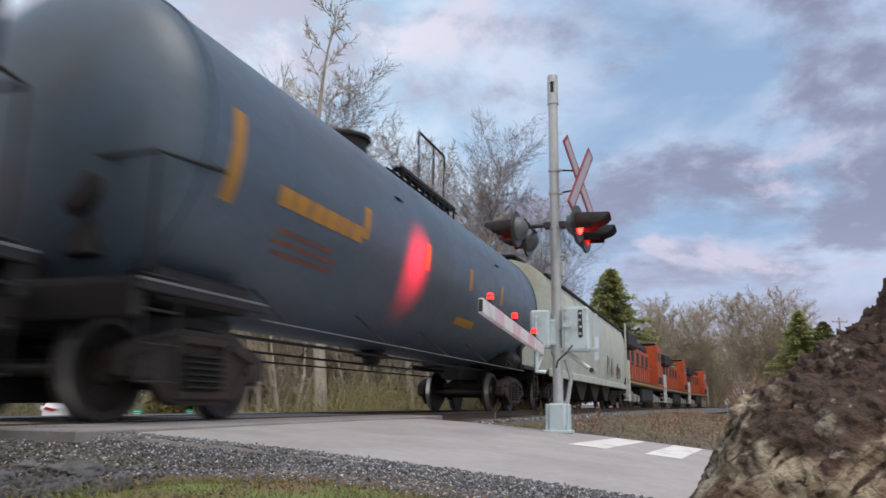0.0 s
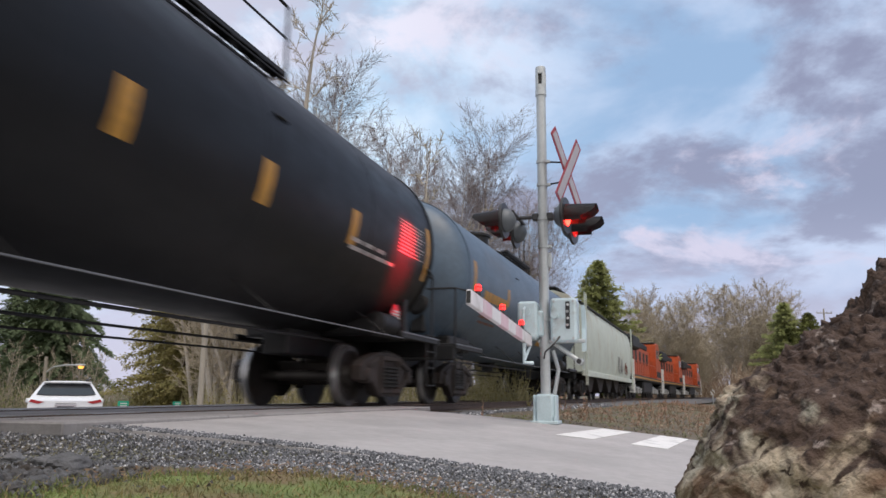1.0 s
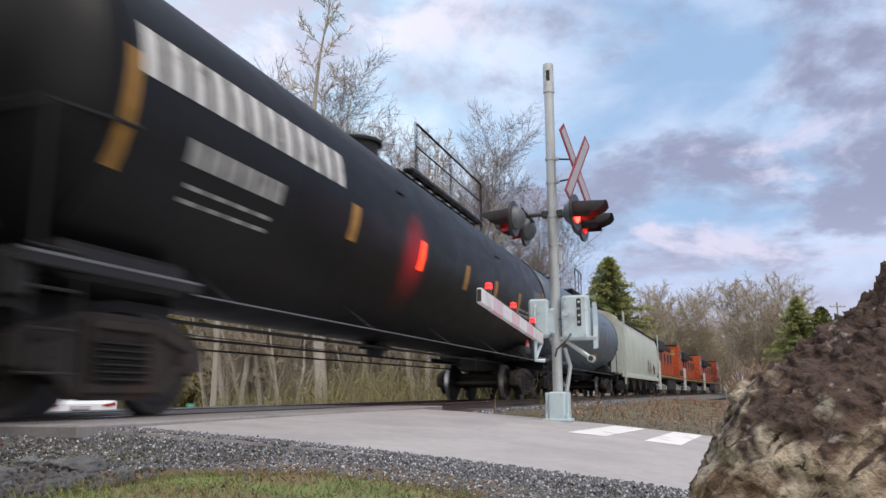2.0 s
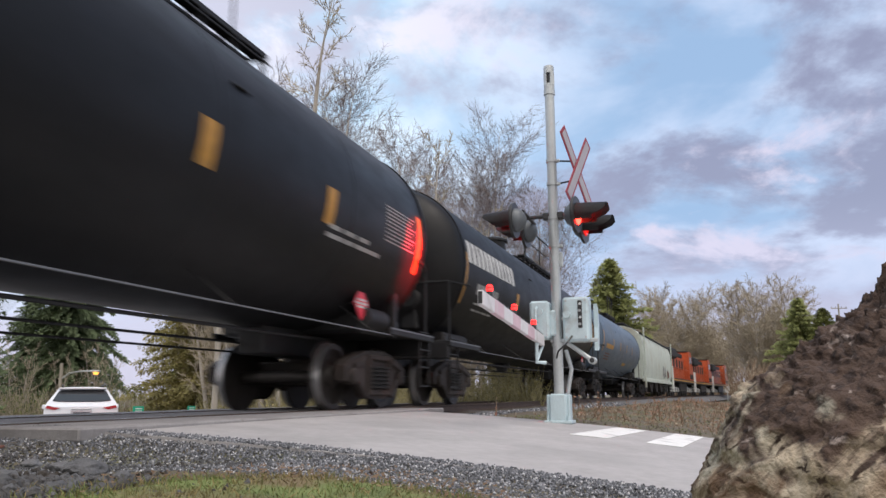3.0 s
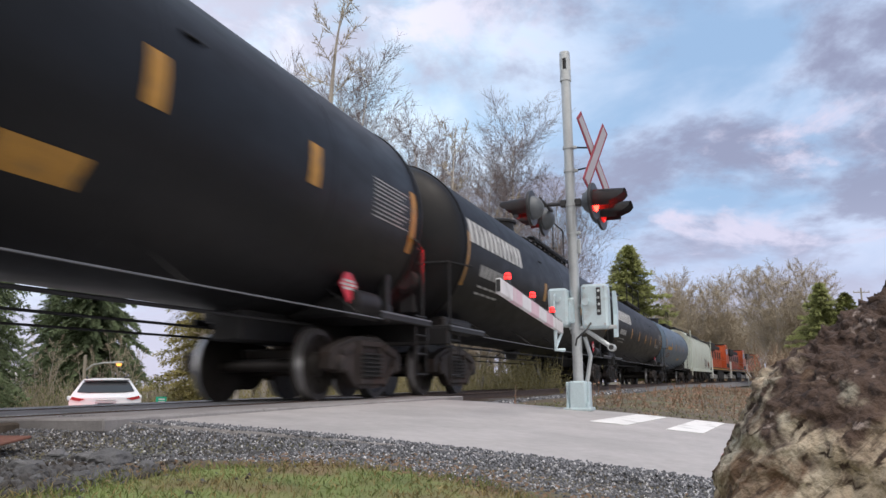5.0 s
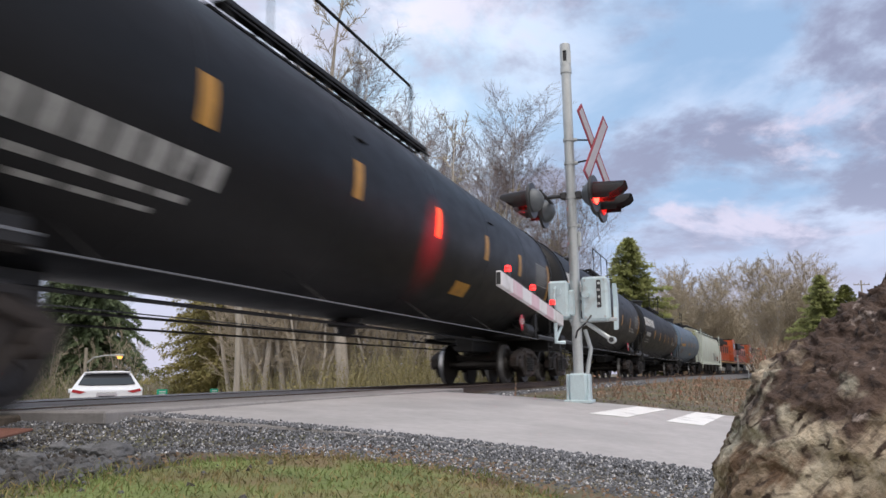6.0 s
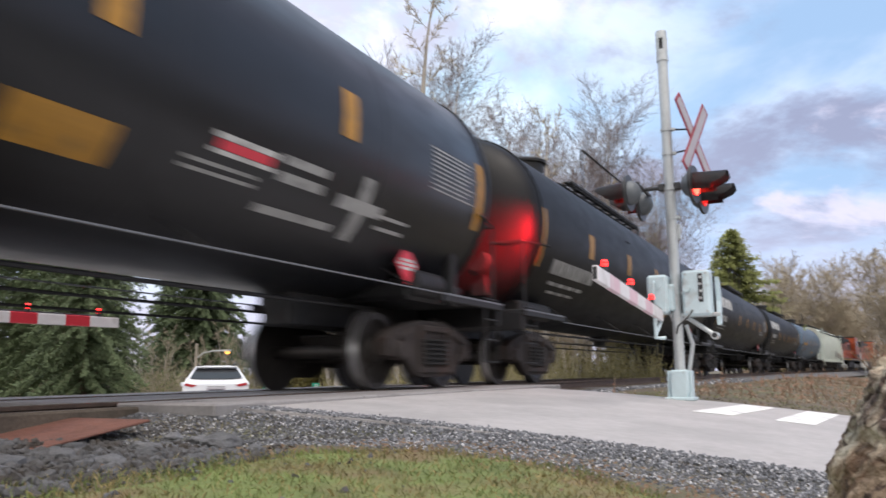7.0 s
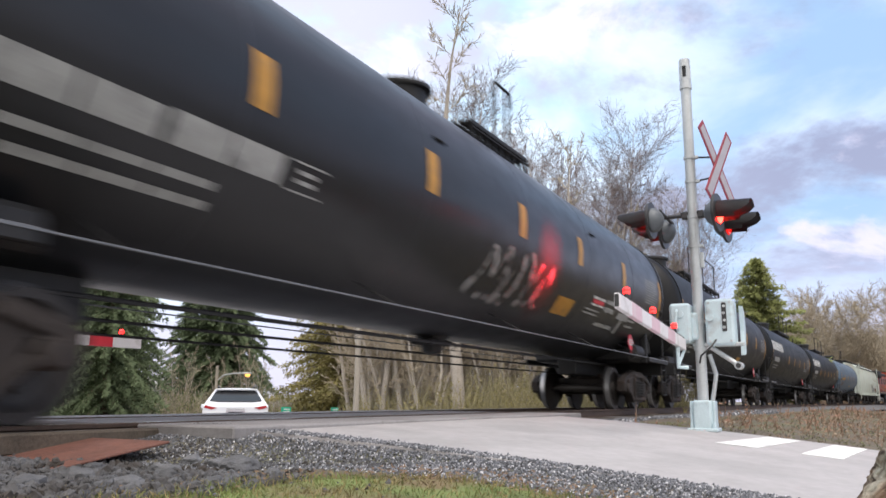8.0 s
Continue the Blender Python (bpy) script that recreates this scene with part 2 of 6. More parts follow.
def part(name, bm, material, parent=None, label="", smooth=False):
    me = bpy.data.meshes.new(name)
    bm.to_mesh(me)
    bm.free()
    mats = material if isinstance(material, (list, tuple)) else [material]
    for m in mats:
        me.materials.append(m)
    if smooth:
        for p in me.polygons:
            p.use_smooth = True
    ob = new(name, me)
    if parent is not None:
        ob.parent = parent
    if label:
        ob["label"] = label
    return ob


def shade(ob, angle=35):
    """Smooth faces but for edges sharper than angle."""
    me = ob.data
    bm = bmesh.new()
    bm.from_mesh(me)
    for f in bm.faces:
        f.smooth = True
    for e in bm.edges:
        if len(e.link_faces) == 2 and e.calc_face_angle(0) > radians(angle):
            e.smooth = False
    bm.to_mesh(me)
    bm.free()
    return ob


def box(bm, c, size, bevel=0.0, m=None, mi=0):
    r = bmesh.ops.create_cube(bm, size=1.0)
    vs = r["verts"]
    bmesh.ops.scale(bm, vec=size, verts=vs)
    if bevel:
        es = list({e for v in vs for e in v.link_edges})
        rb = bmesh.ops.bevel(bm, geom=es, offset=bevel, segments=1, affect="EDGES")
        vs = list({v for f in rb["faces"] for v in f.verts} | {v for v in vs if v.is_valid})
    if m is not None:
        bmesh.ops.transform(bm, matrix=m, verts=vs)
    bmesh.ops.translate(bm, vec=c, verts=vs)
    if mi:
        for f in {f for v in vs for f in v.link_faces}:
            f.material_index = mi
    return vs


def rod(bm, a, b, r0, r1=None, seg=8, caps=True, mi=0):
    """A tapered round bar from a to b."""
    a, b = Vector(a), Vector(b)
    r1 = r0 if r1 is None else r1
    d = (b - a)
    if d.length < 1e-6:
        return []
    d.normalize()
    k = d.orthogonal().normalized()
    j = d.cross(k)
    ra, rb = [], []
    for i in range(seg):
        an = 2 * math.pi * i / seg
        o = k * math.cos(an) + j * math.sin(an)
        ra.append(bm.verts.new(a + o * r0))
        rb.append(bm.verts.new(b + o * r1))
    for i in range(seg):
        f = bm.faces.new((ra[i], ra[(i + 1) % seg], rb[(i + 1) % seg], rb[i]))
        f.material_index = mi
    if caps:
        bm.faces.new(ra[::-1]).material_index = mi
        bm.faces.new(rb).material_index = mi
    return ra + rb


def pipe(bm, pts, r, seg=6, mi=0):
    """One bent round bar along pts."""
    pts = [Vector(p) for p in pts]
    ways = [(b - a).normalized() for a, b in zip(pts, pts[1:])]
    side = ways[0].orthogonal().normalized()
    rings = []
    for i, p in enumerate(pts):
        d = ways[0] if i == 0 else ways[-1] if i == len(pts) - 1 else (ways[i - 1] + ways[i]).normalized()
        side = (side - d * side.dot(d)).normalized()
        up = d.cross(side)
        rings.append([bm.verts.new(p + (side * math.cos(2 * math.pi * k / seg) + up * math.sin(2 * math.pi * k / seg)) * r) for k in range(seg)])
    fs = [bm.faces.new(rings[0][::-1]), bm.faces.new(rings[-1])]
    for p, q in zip(rings, rings[1:]):
        fs += [bm.faces.new((p[k], p[(k + 1) % seg], q[(k + 1) % seg], q[k])) for k in range(seg)]
    for f in fs:
        f.material_index = mi


def lathe(bm, profile, seg, axis="x", c=(0, 0, 0), mi=0):
    """Turn a profile of (along, radius) about an axis."""
    rings = []
    for a, r in profile:
        ring = []
        for i in range(seg):
            an = 2 * math.pi * i / seg
            y, z = r * math.cos(an), r * math.sin(an)
            p = {"x": (a, y, z), "y": (y, a, z), "z": (y, z, a)}[axis]
            ring.append(bm.verts.new((p[0] + c[0], p[1] + c[1], p[2] + c[2])))
        rings.append(ring)
    for p, q in zip(rings, rings[1:]):
        for i in range(seg):
            f = bm.faces.new((p[i], p[(i + 1) % seg], q[(i + 1) % seg], q[i]))
            f.material_index = mi
    for ring in (rings[0], rings[-1]):
        try:
            bm.faces.new(ring).material_index = mi
        except ValueError:
            pass
    bmesh.ops.recalc_face_normals(bm, faces=bm.faces[:])


def extrude_outline(bm, outline, y0, y1, mi=0):
    """A plate with an outline of (x, z) between y0 and y1."""
    a = [bm.verts.new((x, y0, z)) for x, z in outline]
    b = [bm.verts.new((x, y1, z)) for x, z in outline]
    n = len(outline)
    fs = [bm.faces.new(a), bm.faces.new(b[::-1])]
    for i in range(n):
        fs.append(bm.faces.new((a[i], b[i], b[(i + 1) % n], a[(i + 1) % n])))
    for f in fs:
        f.material_index = mi
    bmesh.ops.recalc_face_normals(bm, faces=fs)
    return a + b


def empty(name, m, label, category, group="", kind=""):
    ob = new(name)
    ob.matrix_world = m
    ob.empty_display_size = 0.2
    return tagged(ob, label, category, group, kind)

# ---- ground, road and track ----
ROAD0, ROAD1 = 4.45, 10.95


def smooth01(a, b, x):
    t = min(1.0, max(0.0, (x - a) / (b - a)))
    return t * t * (3 - 2 * t)


def road_z(w):
    if w >= 0:
        d = max(0.0, min(w, 8.0) - 1.2)
        return -0.02 - 0.04 * d - 0.0085 * d * d
    return -0.02 - 0.05 * max(0.0, -w - 2.0) - 0.11 * max(0.0, min(-w, 10.5) - 4.0)


def ground_z(s, w):
    """Height of the soil: banked up to the road and the track bed, lower beyond."""
    base = min(-0.20, road_z(w) - 0.02) if w > 0 else -1.7
    base = base + (-0.1) * smooth01(12, 40, s) * (w > 0)
    bed = -0.24 - 0.26 * max(0.0, abs(w) - 1.7)
    z = max(base, bed) if w > 0 else max(base, min(bed, -0.24 - 0.26 * max(0.0, abs(w) - 1.7)))
    # the road's own bank
    out = max(ROAD0 - s, s - ROAD1, 0.0)
    rz = road_z(w) - 0.03 - 0.12 * out
    z = max(z, rz) if out > 0 else road_z(w) - 0.05
    if w < -3.0:
        # paved apron and second road beyond the track
        o2 = max(3.0 - s, s - 30.0, 0.0)
        z = max(z, road_z(w) - 0.04 - 0.2 * o2)
    z += 0.02 * noise.noise(Vector((s * 0.9, w * 0.9, 0))) + 0.06 * noise.noise(Vector((s * 0.13, w * 0.13, 3))) * smooth01(12, 20, abs(s) + abs(w))
    z += 0.8 * smooth01(14, 45, w) * smooth01(20, 60, s)
    return z


def axis_steps(fine0, fine1, step, reach):
    v = list(np.arange(fine0, fine1, step))
    d, x = step, fine1
    while x < reach:
        v.append(x)
        d *= 1.22
        x += d
    v.append(reach)
    d, x = step, fine0
    while x > -reach:
        d *= 1.22
        x -= d
        v.append(max(x, -reach))
    return sorted(set(float(a) for a in v))


def sheet(ss, ws, height, place=at, lift=0.0):
    bm = bmesh.new()
    grid = [[bm.verts.new(place(s, w, height(s, w) + lift)) for w in ws] for s in ss]
    for i in range(len(ss) - 1):
        for j in range(len(ws) - 1):
            bm.faces.new((grid[i][j], grid[i + 1][j], grid[i + 1][j + 1], grid[i][j + 1]))
    bmesh.ops.recalc_face_normals(bm, faces=bm.faces[:])
    return bm


ground = part("ground", sheet(axis_steps(-4, 16, 0.2, 2500), axis_steps(-8, 9, 0.2, 2500), ground_z), M_SOIL, smooth=True)
tagged(ground, "weedy brown soil with gravel beside the road", "ground", kind="structure")


def road_edge(s, w):
    return 0.10 * noise.noise(Vector((w * 0.7, s, 5))) + 0.04 * noise.noise(Vector((w * 4, s, 9)))


def road_mesh():
    bm = bmesh.new()
    ws = [x * 0.25 for x in range(7, 60)]
    ss = [ROAD0, ROAD0 + 0.25] + [ROAD0 + k for k in (1, 2, 3, 4.2, 5.3)] + [ROAD1 - 0.25, ROAD1]
    rows = []
    for w in ws:
        row = []
        for i, s in enumerate(ss):
            e = road_edge(s, w) if i in (0, len(ss) - 1) else 0
            row.append(bm.verts.new(at(s + e, w, road_z(w) + 0.012 * math.sin(math.pi * (s - ROAD0) / 6.5))))
        rows.append(row)
    for a, b in zip(rows, rows[1:]):
        for i in range(len(ss) - 1):
            bm.faces.new((a[i], a[i + 1], b[i + 1], b[i]))
    # thickness along the rim
    r = bmesh.ops.extrude_face_region(bm, geom=bm.faces[:])
    bmesh.ops.translate(bm, vec=(0, 0, -0.09), verts=[g for g in r["geom"] if isinstance(g, bmesh.types.BMVert)])
    bmesh.ops.recalc_face_normals(bm, faces=bm.faces[:])
    return bm


road = part("road", road_mesh(), M_ROAD)
tagged(road, "worn pale grey asphalt road leading to the level crossing", "road", kind="structure")


def apron_mesh():
    return sheet([3.0 + k * 1.5 for k in range(19)], [-1.75 - 0.4 * k for k in range(60)], lambda s, w: road_z(w))


tagged(part("road_far", apron_mesh(), M_ROAD, smooth=True), "grey asphalt road falling away beyond the track", "road", kind="structure")


def crossing_panel(s0, s1, w0, w1):
    bm = bmesh.new()
    a, b = at(s0, w0), at(s1, w1)
    c = (a + b) / 2
    box(bm, (c.x, c.y, -0.055), (s1 - s0, abs(w1 - w0), 0.09), 0.012, m=Matrix.Rotation(radians(TURN0), 4, "Z"))
    return bm


M_PANEL = mat("rubber and asphalt crossing panel", (0.28, 0.27, 0.27), 0.85, vary=0.2, scale=3, bump=0.3, bscale=80, dirt=(0.17, 0.16, 0.155), dscale=1.5)
crossing = new("crossing_deck")
tagged(crossing, "dark flush crossing panels between and beside the rails", "crossing", kind="structure")
for i in range(4):
    for w0, w1 in ((-0.68, 0.68), (0.80, 1.76), (-1.76, -0.80)):
        p = part("panel", crossing_panel(ROAD0 - 0.3 + i * 1.95, ROAD0 - 0.3 + i * 1.95 + 1.94, w0, w1), M_PANEL, crossing)

# rails follow the bend
def rail_mesh(w):
    bm = bmesh.new()
    prof = [(-0.07, -0.17), (0.07, -0.17), (0.07, -0.155), (0.01, -0.13), (0.01, -0.04), (0.036, -0.03), (0.036, -0.006), (0.028, 0.0),
            (-0.028, 0.0), (-0.036, -0.006), (-0.036, -0.03), (-0.01, -0.04), (-0.01, -0.13), (-0.07, -0.155)]
    rings = []
    for s in [-40, -20] + list(range(-10, 60, 2)) + list(range(60, 300, 6)):
        rings.append([bm.verts.new(beside(s, w + a, b)) for a, b in prof])
    n = len(prof)
    for p, q in zip(rings, rings[1:]):
        for i in range(n):
            f = bm.faces.new((p[i], p[(i + 1) % n], q[(i + 1) % n], q[i]))
            f.material_index = 1 if i == 7 else 0
    bmesh.ops.recalc_face_normals(bm, faces=bm.faces[:])
    return bm


for w in (0.753, -0.753):
    tagged(part("rail", rail_mesh(w), [M_RAIL, M_RAILTOP]), "rusty steel rail with a polished head", "rail", "rails", "structure")


def bed_mesh():
    bm = bmesh.new()
    prof = [(-3.4, -0.95), (-1.8, -0.22), (-1.3, -0.16), (1.3, -0.16), (1.8, -0.22), (3.2, -0.62)]
    rings = []
    for s in [-40, -20] + [x * 0.5 for x in range(-20, 120)] + list(range(60, 300, 6)):
        rings.append([bm.verts.new(beside(s, a, b + 0.03 * noise.noise(Vector((s * 1.7, a * 2, 1))))) for a, b in prof])
    for p, q in zip(rings, rings[1:]):
        for i in range(len(prof) - 1):
            bm.faces.new((p[i], p[i + 1], q[i + 1], q[i]))
    bmesh.ops.recalc_face_normals(bm, faces=bm.faces[:])
    return bm


tagged(part("ballast_bed", bed_mesh(), M_GRAVEL), "grey crushed-stone ballast under the track", "ballast", kind="structure")

# ---- rolling stock: x along the track, y to the left of travel, z up from the rail ----
AXLE, TC, OVER = 1.778, 15.77, 2.05
PITCH = TC + AXLE + OVER
WHEEL_R = 0.457
MOVERS = []     # (thing, arclength of its middle at 0 s)


def wheelset_mesh():
    bm = bmesh.new()
    rod(bm, (0, -1.0, 0), (0, 1.0, 0), 0.085, seg=12)
    for sd in (-1, 1):
        prof = [(0.655, 0.30), (0.66, 0.49), (0.69, 0.495), (0.70, 0.46), (0.80, WHEEL_R - 0.004), (0.80, 0.38), (0.775, 0.36), (0.745, 0.30), (0.745, 0.16), (0.80, 0.14), (0.82, 0.10)]
        prof = [(a * sd, r) for a, r in prof]
        lathe(bm, prof, 28, "y")
        for f in bm.faces:
            c = f.calc_center_median()
            if 0.70 < abs(c.y) < 0.80 and math.hypot(c.x, c.z) > 0.44:
                f.material_index = 1
        for k in range(3):
            an = k * 2.1
            box(bm, (0.23 * math.cos(an), sd * 0.757, 0.23 * math.sin(an)), (0.05, 0.03, 0.05), 0.01)
    return bm


def sideframe_mesh(sd, half=AXLE / 2):
    """Cast bogie side: arched top, pedestals over the bearings, spring window in the middle."""
    bm = bmesh.new()
    y0, y1 = sd * 0.93, sd * 1.09
    out = [(-half - 0.24, 0.40), (-half - 0.25, 0.60), (-half - 0.12, 0.68), (-0.55, 0.80), (-0.30, 0.84), (0.30, 0.84), (0.55, 0.80),
           (half + 0.12, 0.68), (half + 0.25, 0.60), (half + 0.24, 0.40), (half + 0.12, 0.38), (half + 0.11, 0.54), (half - 0.13, 0.55), (half - 0.2, 0.40),
           (0.46, 0.20), (0.30, 0.14), (-0.30, 0.14), (-0.46, 0.20), (-half + 0.2, 0.40), (-half + 0.13, 0.55), (-half - 0.11, 0.54), (-half - 0.12, 0.38)]
    a = [bm.verts.new((x, y0, z)) for x, z in out]
    b = [bm.verts.new((x, y1, z)) for x, z in out]
    # ring with a window: bridge outline to window through quads
    win = [(-0.34, 0.30), (-0.36, 0.62), (-0.24, 0.70), (0.24, 0.70), (0.36, 0.62), (0.34, 0.30)]
    n = len(out)
    for i in range(n):
        bm.faces.new((a[i], b[i], b[(i + 1) % n], a[(i + 1) % n]))
    fa = bm.faces.new(a)
    fb = bm.faces.new(b[::-1])
    bmesh.ops.recalc_face_normals(bm, faces=bm.faces[:])
    # ribs and openings laid proud of the plate
    ys = sd * 1.10
    for x0, x1, z0, z1 in ((-0.40, -0.33, 0.24, 0.74), (0.33, 0.40, 0.24, 0.74), (-0.40, 0.40, 0.70, 0.78), (-0.40, 0.40, 0.19, 0.27)):
        box(bm, ((x0 + x1) / 2, ys, (z0 + z1) / 2), (x1 - x0, 0.09, z1 - z0), 0.015)
    for sx in (-1, 1):
        box(bm, (sx * 0.68, ys, 0.66), (0.42, 0.07, 0.09), 0.015, m=Matrix.Rotation(radians(sx * 16), 4, "Y"))
        box(bm, (sx * 0.62, ys, 0.30), (0.40, 0.07, 0.08), 0.015, m=Matrix.Rotation(radians(-sx * 38), 4, "Y"))
    return bm


def spring_mesh(sd, k):
    bm = bmesh.new()
    x, prof = -0.2 + 0.2 * k, []
    for i in range(6):
        z = 0.29 + i * 0.058
        prof += [(z, 0.05), (z + 0.008, 0.085), (z + 0.028, 0.085), (z + 0.036, 0.05)]
    lathe(bm, prof, 10, "z", (x, sd * 1.12, 0))
    return bm


def bearing_mesh(x, sd):
    bm = bmesh.new()
    lathe(bm, [(sd * 0.95, 0.115), (sd * 1.12, 0.115), (sd * 1.15, 0.09), (sd * 1.16, 0.03)], 14, "y", (x, 0, WHEEL_R))
    return bm


def bolster_mesh():
    bm = bmesh.new()
    box(bm, (0, 0, 0.58), (0.42, 2.1, 0.26), 0.03)
    box(bm, (0, 0, 0.74), (0.5, 0.6, 0.12), 0.02)
    for sx in (-1, 1):
        box(bm, (sx * 0.36, 0, 0.40), (0.10, 1.7, 0.14), 0.02)
        for sd in (-1, 1):
            box(bm, (sx * 0.40, sd * 0.72, 0.42), (0.07, 0.16, 0.3), 0.02)
    pipe(bm, [(-0.4, 0.25, 0.36), (0.4, 0.25, 0.36)], 0.03)
    pipe(bm, [(-0.5, -0.5, 0.5), (0.5, -0.5, 0.62)], 0.02)
    return bm




def truck(car, x):
    """One two-axle bogie under a car at x."""
    t = part("truck", bolster_mesh(), M_TRUCK, car, "two-axle cast steel bogie")
    t.location = (x, 0, 0)
    for sd in (-1, 1):
        shade(part("side_frame", sideframe_mesh(sd), M_TRUCK, t))
        for k in range(3):
            part("spring", spring_mesh(sd, k), M_STEEL, t)
        for k in (-1, 1):
            shade(part("bearing_cap", bearing_mesh(k * AXLE / 2, sd), M_TRUCK, t))
    for k in (-1, 1):
        w = shade(part("wheelset", wheelset_mesh(), [M_WHEEL, M_BRIGHT], t, "axle with two steel wheels and shiny treads"))
        w.location = (k * AXLE / 2, 0, WHEEL_R)
    return t


def band(bm, x0, x1, a0, a1, R, zc, sd=-1, lift=0.005, nx=1, na=6, thick=0.003):
    """A patch lying on the tank's round side, between heights given as angles above its middle."""
    rows = []
    for i in range(nx + 1):
        x = x0 + (x1 - x0) * i / nx
        rows.append([[bm.verts.new((x, sd * (R + l) * math.cos(radians(a0 + (a1 - a0) * j / na)), zc + (R + l) * math.sin(radians(a0 + (a1 - a0) * j / na))))
                      for l in (lift, lift - thick)] for j in range(na + 1)])
    for i in range(nx):
        for j in range(na):
            bm.faces.new((rows[i][j][0], rows[i + 1][j][0], rows[i + 1][j + 1][0], rows[i][j + 1][0]))
    bmesh.ops.recalc_face_normals(bm, faces=bm.faces[:])


def coupler(car, x, sx):
    bm = bmesh.new()
    box(bm, (x - sx * 0.35, 0, 0.86), (0.7, 0.16, 0.18), 0.03)
    box(bm, (x, 0.05 * sx, 0.86), (0.32, 0.26, 0.28), 0.05)
    box(bm, (x + sx * 0.13, -0.10 * sx, 0.86), (0.16, 0.12, 0.26), 0.04)
    return part("coupler", bm, M_TRUCK, car)


def placard(car, x, angle):
    """A diamond hazard card in a holder on the tank's side."""
    a = radians(angle)
    m = Matrix.Translation((x, -R_T * math.cos(a) - 0.16, ZC + R_T * math.sin(a))) @ Matrix.Rotation(radians(90), 4, "X")
    bm = bmesh.new()
    box(bm, (0, 0, 0), (0.34, 0.34, 0.012), 0, m=Matrix.Rotation(radians(45), 4, "Z"))
    bmesh.ops.transform(bm, matrix=m, verts=bm.verts[:])
    p = part("placard", bm, M_REDSIGN, car, "red diamond hazard placard")
    bm = bmesh.new()
    for k in (-0.1, 0.1):
        rod(bm, (x + k, -R_T * math.cos(a) - 0.155, ZC + R_T * math.sin(a)), (x + k, -R_T * math.cos(a) + 0.05, ZC + R_T * math.sin(a)), 0.015, seg=6)
    part("placard_holder", bm, M_STEEL, car)
    bm = bmesh.new()
    for k, wd in ((0, 0.40), (0.05, 0.30), (-0.05, 0.30)):
        box(bm, (0, k, 0.009), (wd, 0.032, 0.004))
    bmesh.ops.transform(bm, matrix=m, verts=bm.verts[:])
    part("placard_bar", bm, M_WHITE, p, "white bars")


R_T, ZC, HALF = 1.58, 2.68, 8.62
LIFT = 3.5        # degrees by which the marks sit up the tank


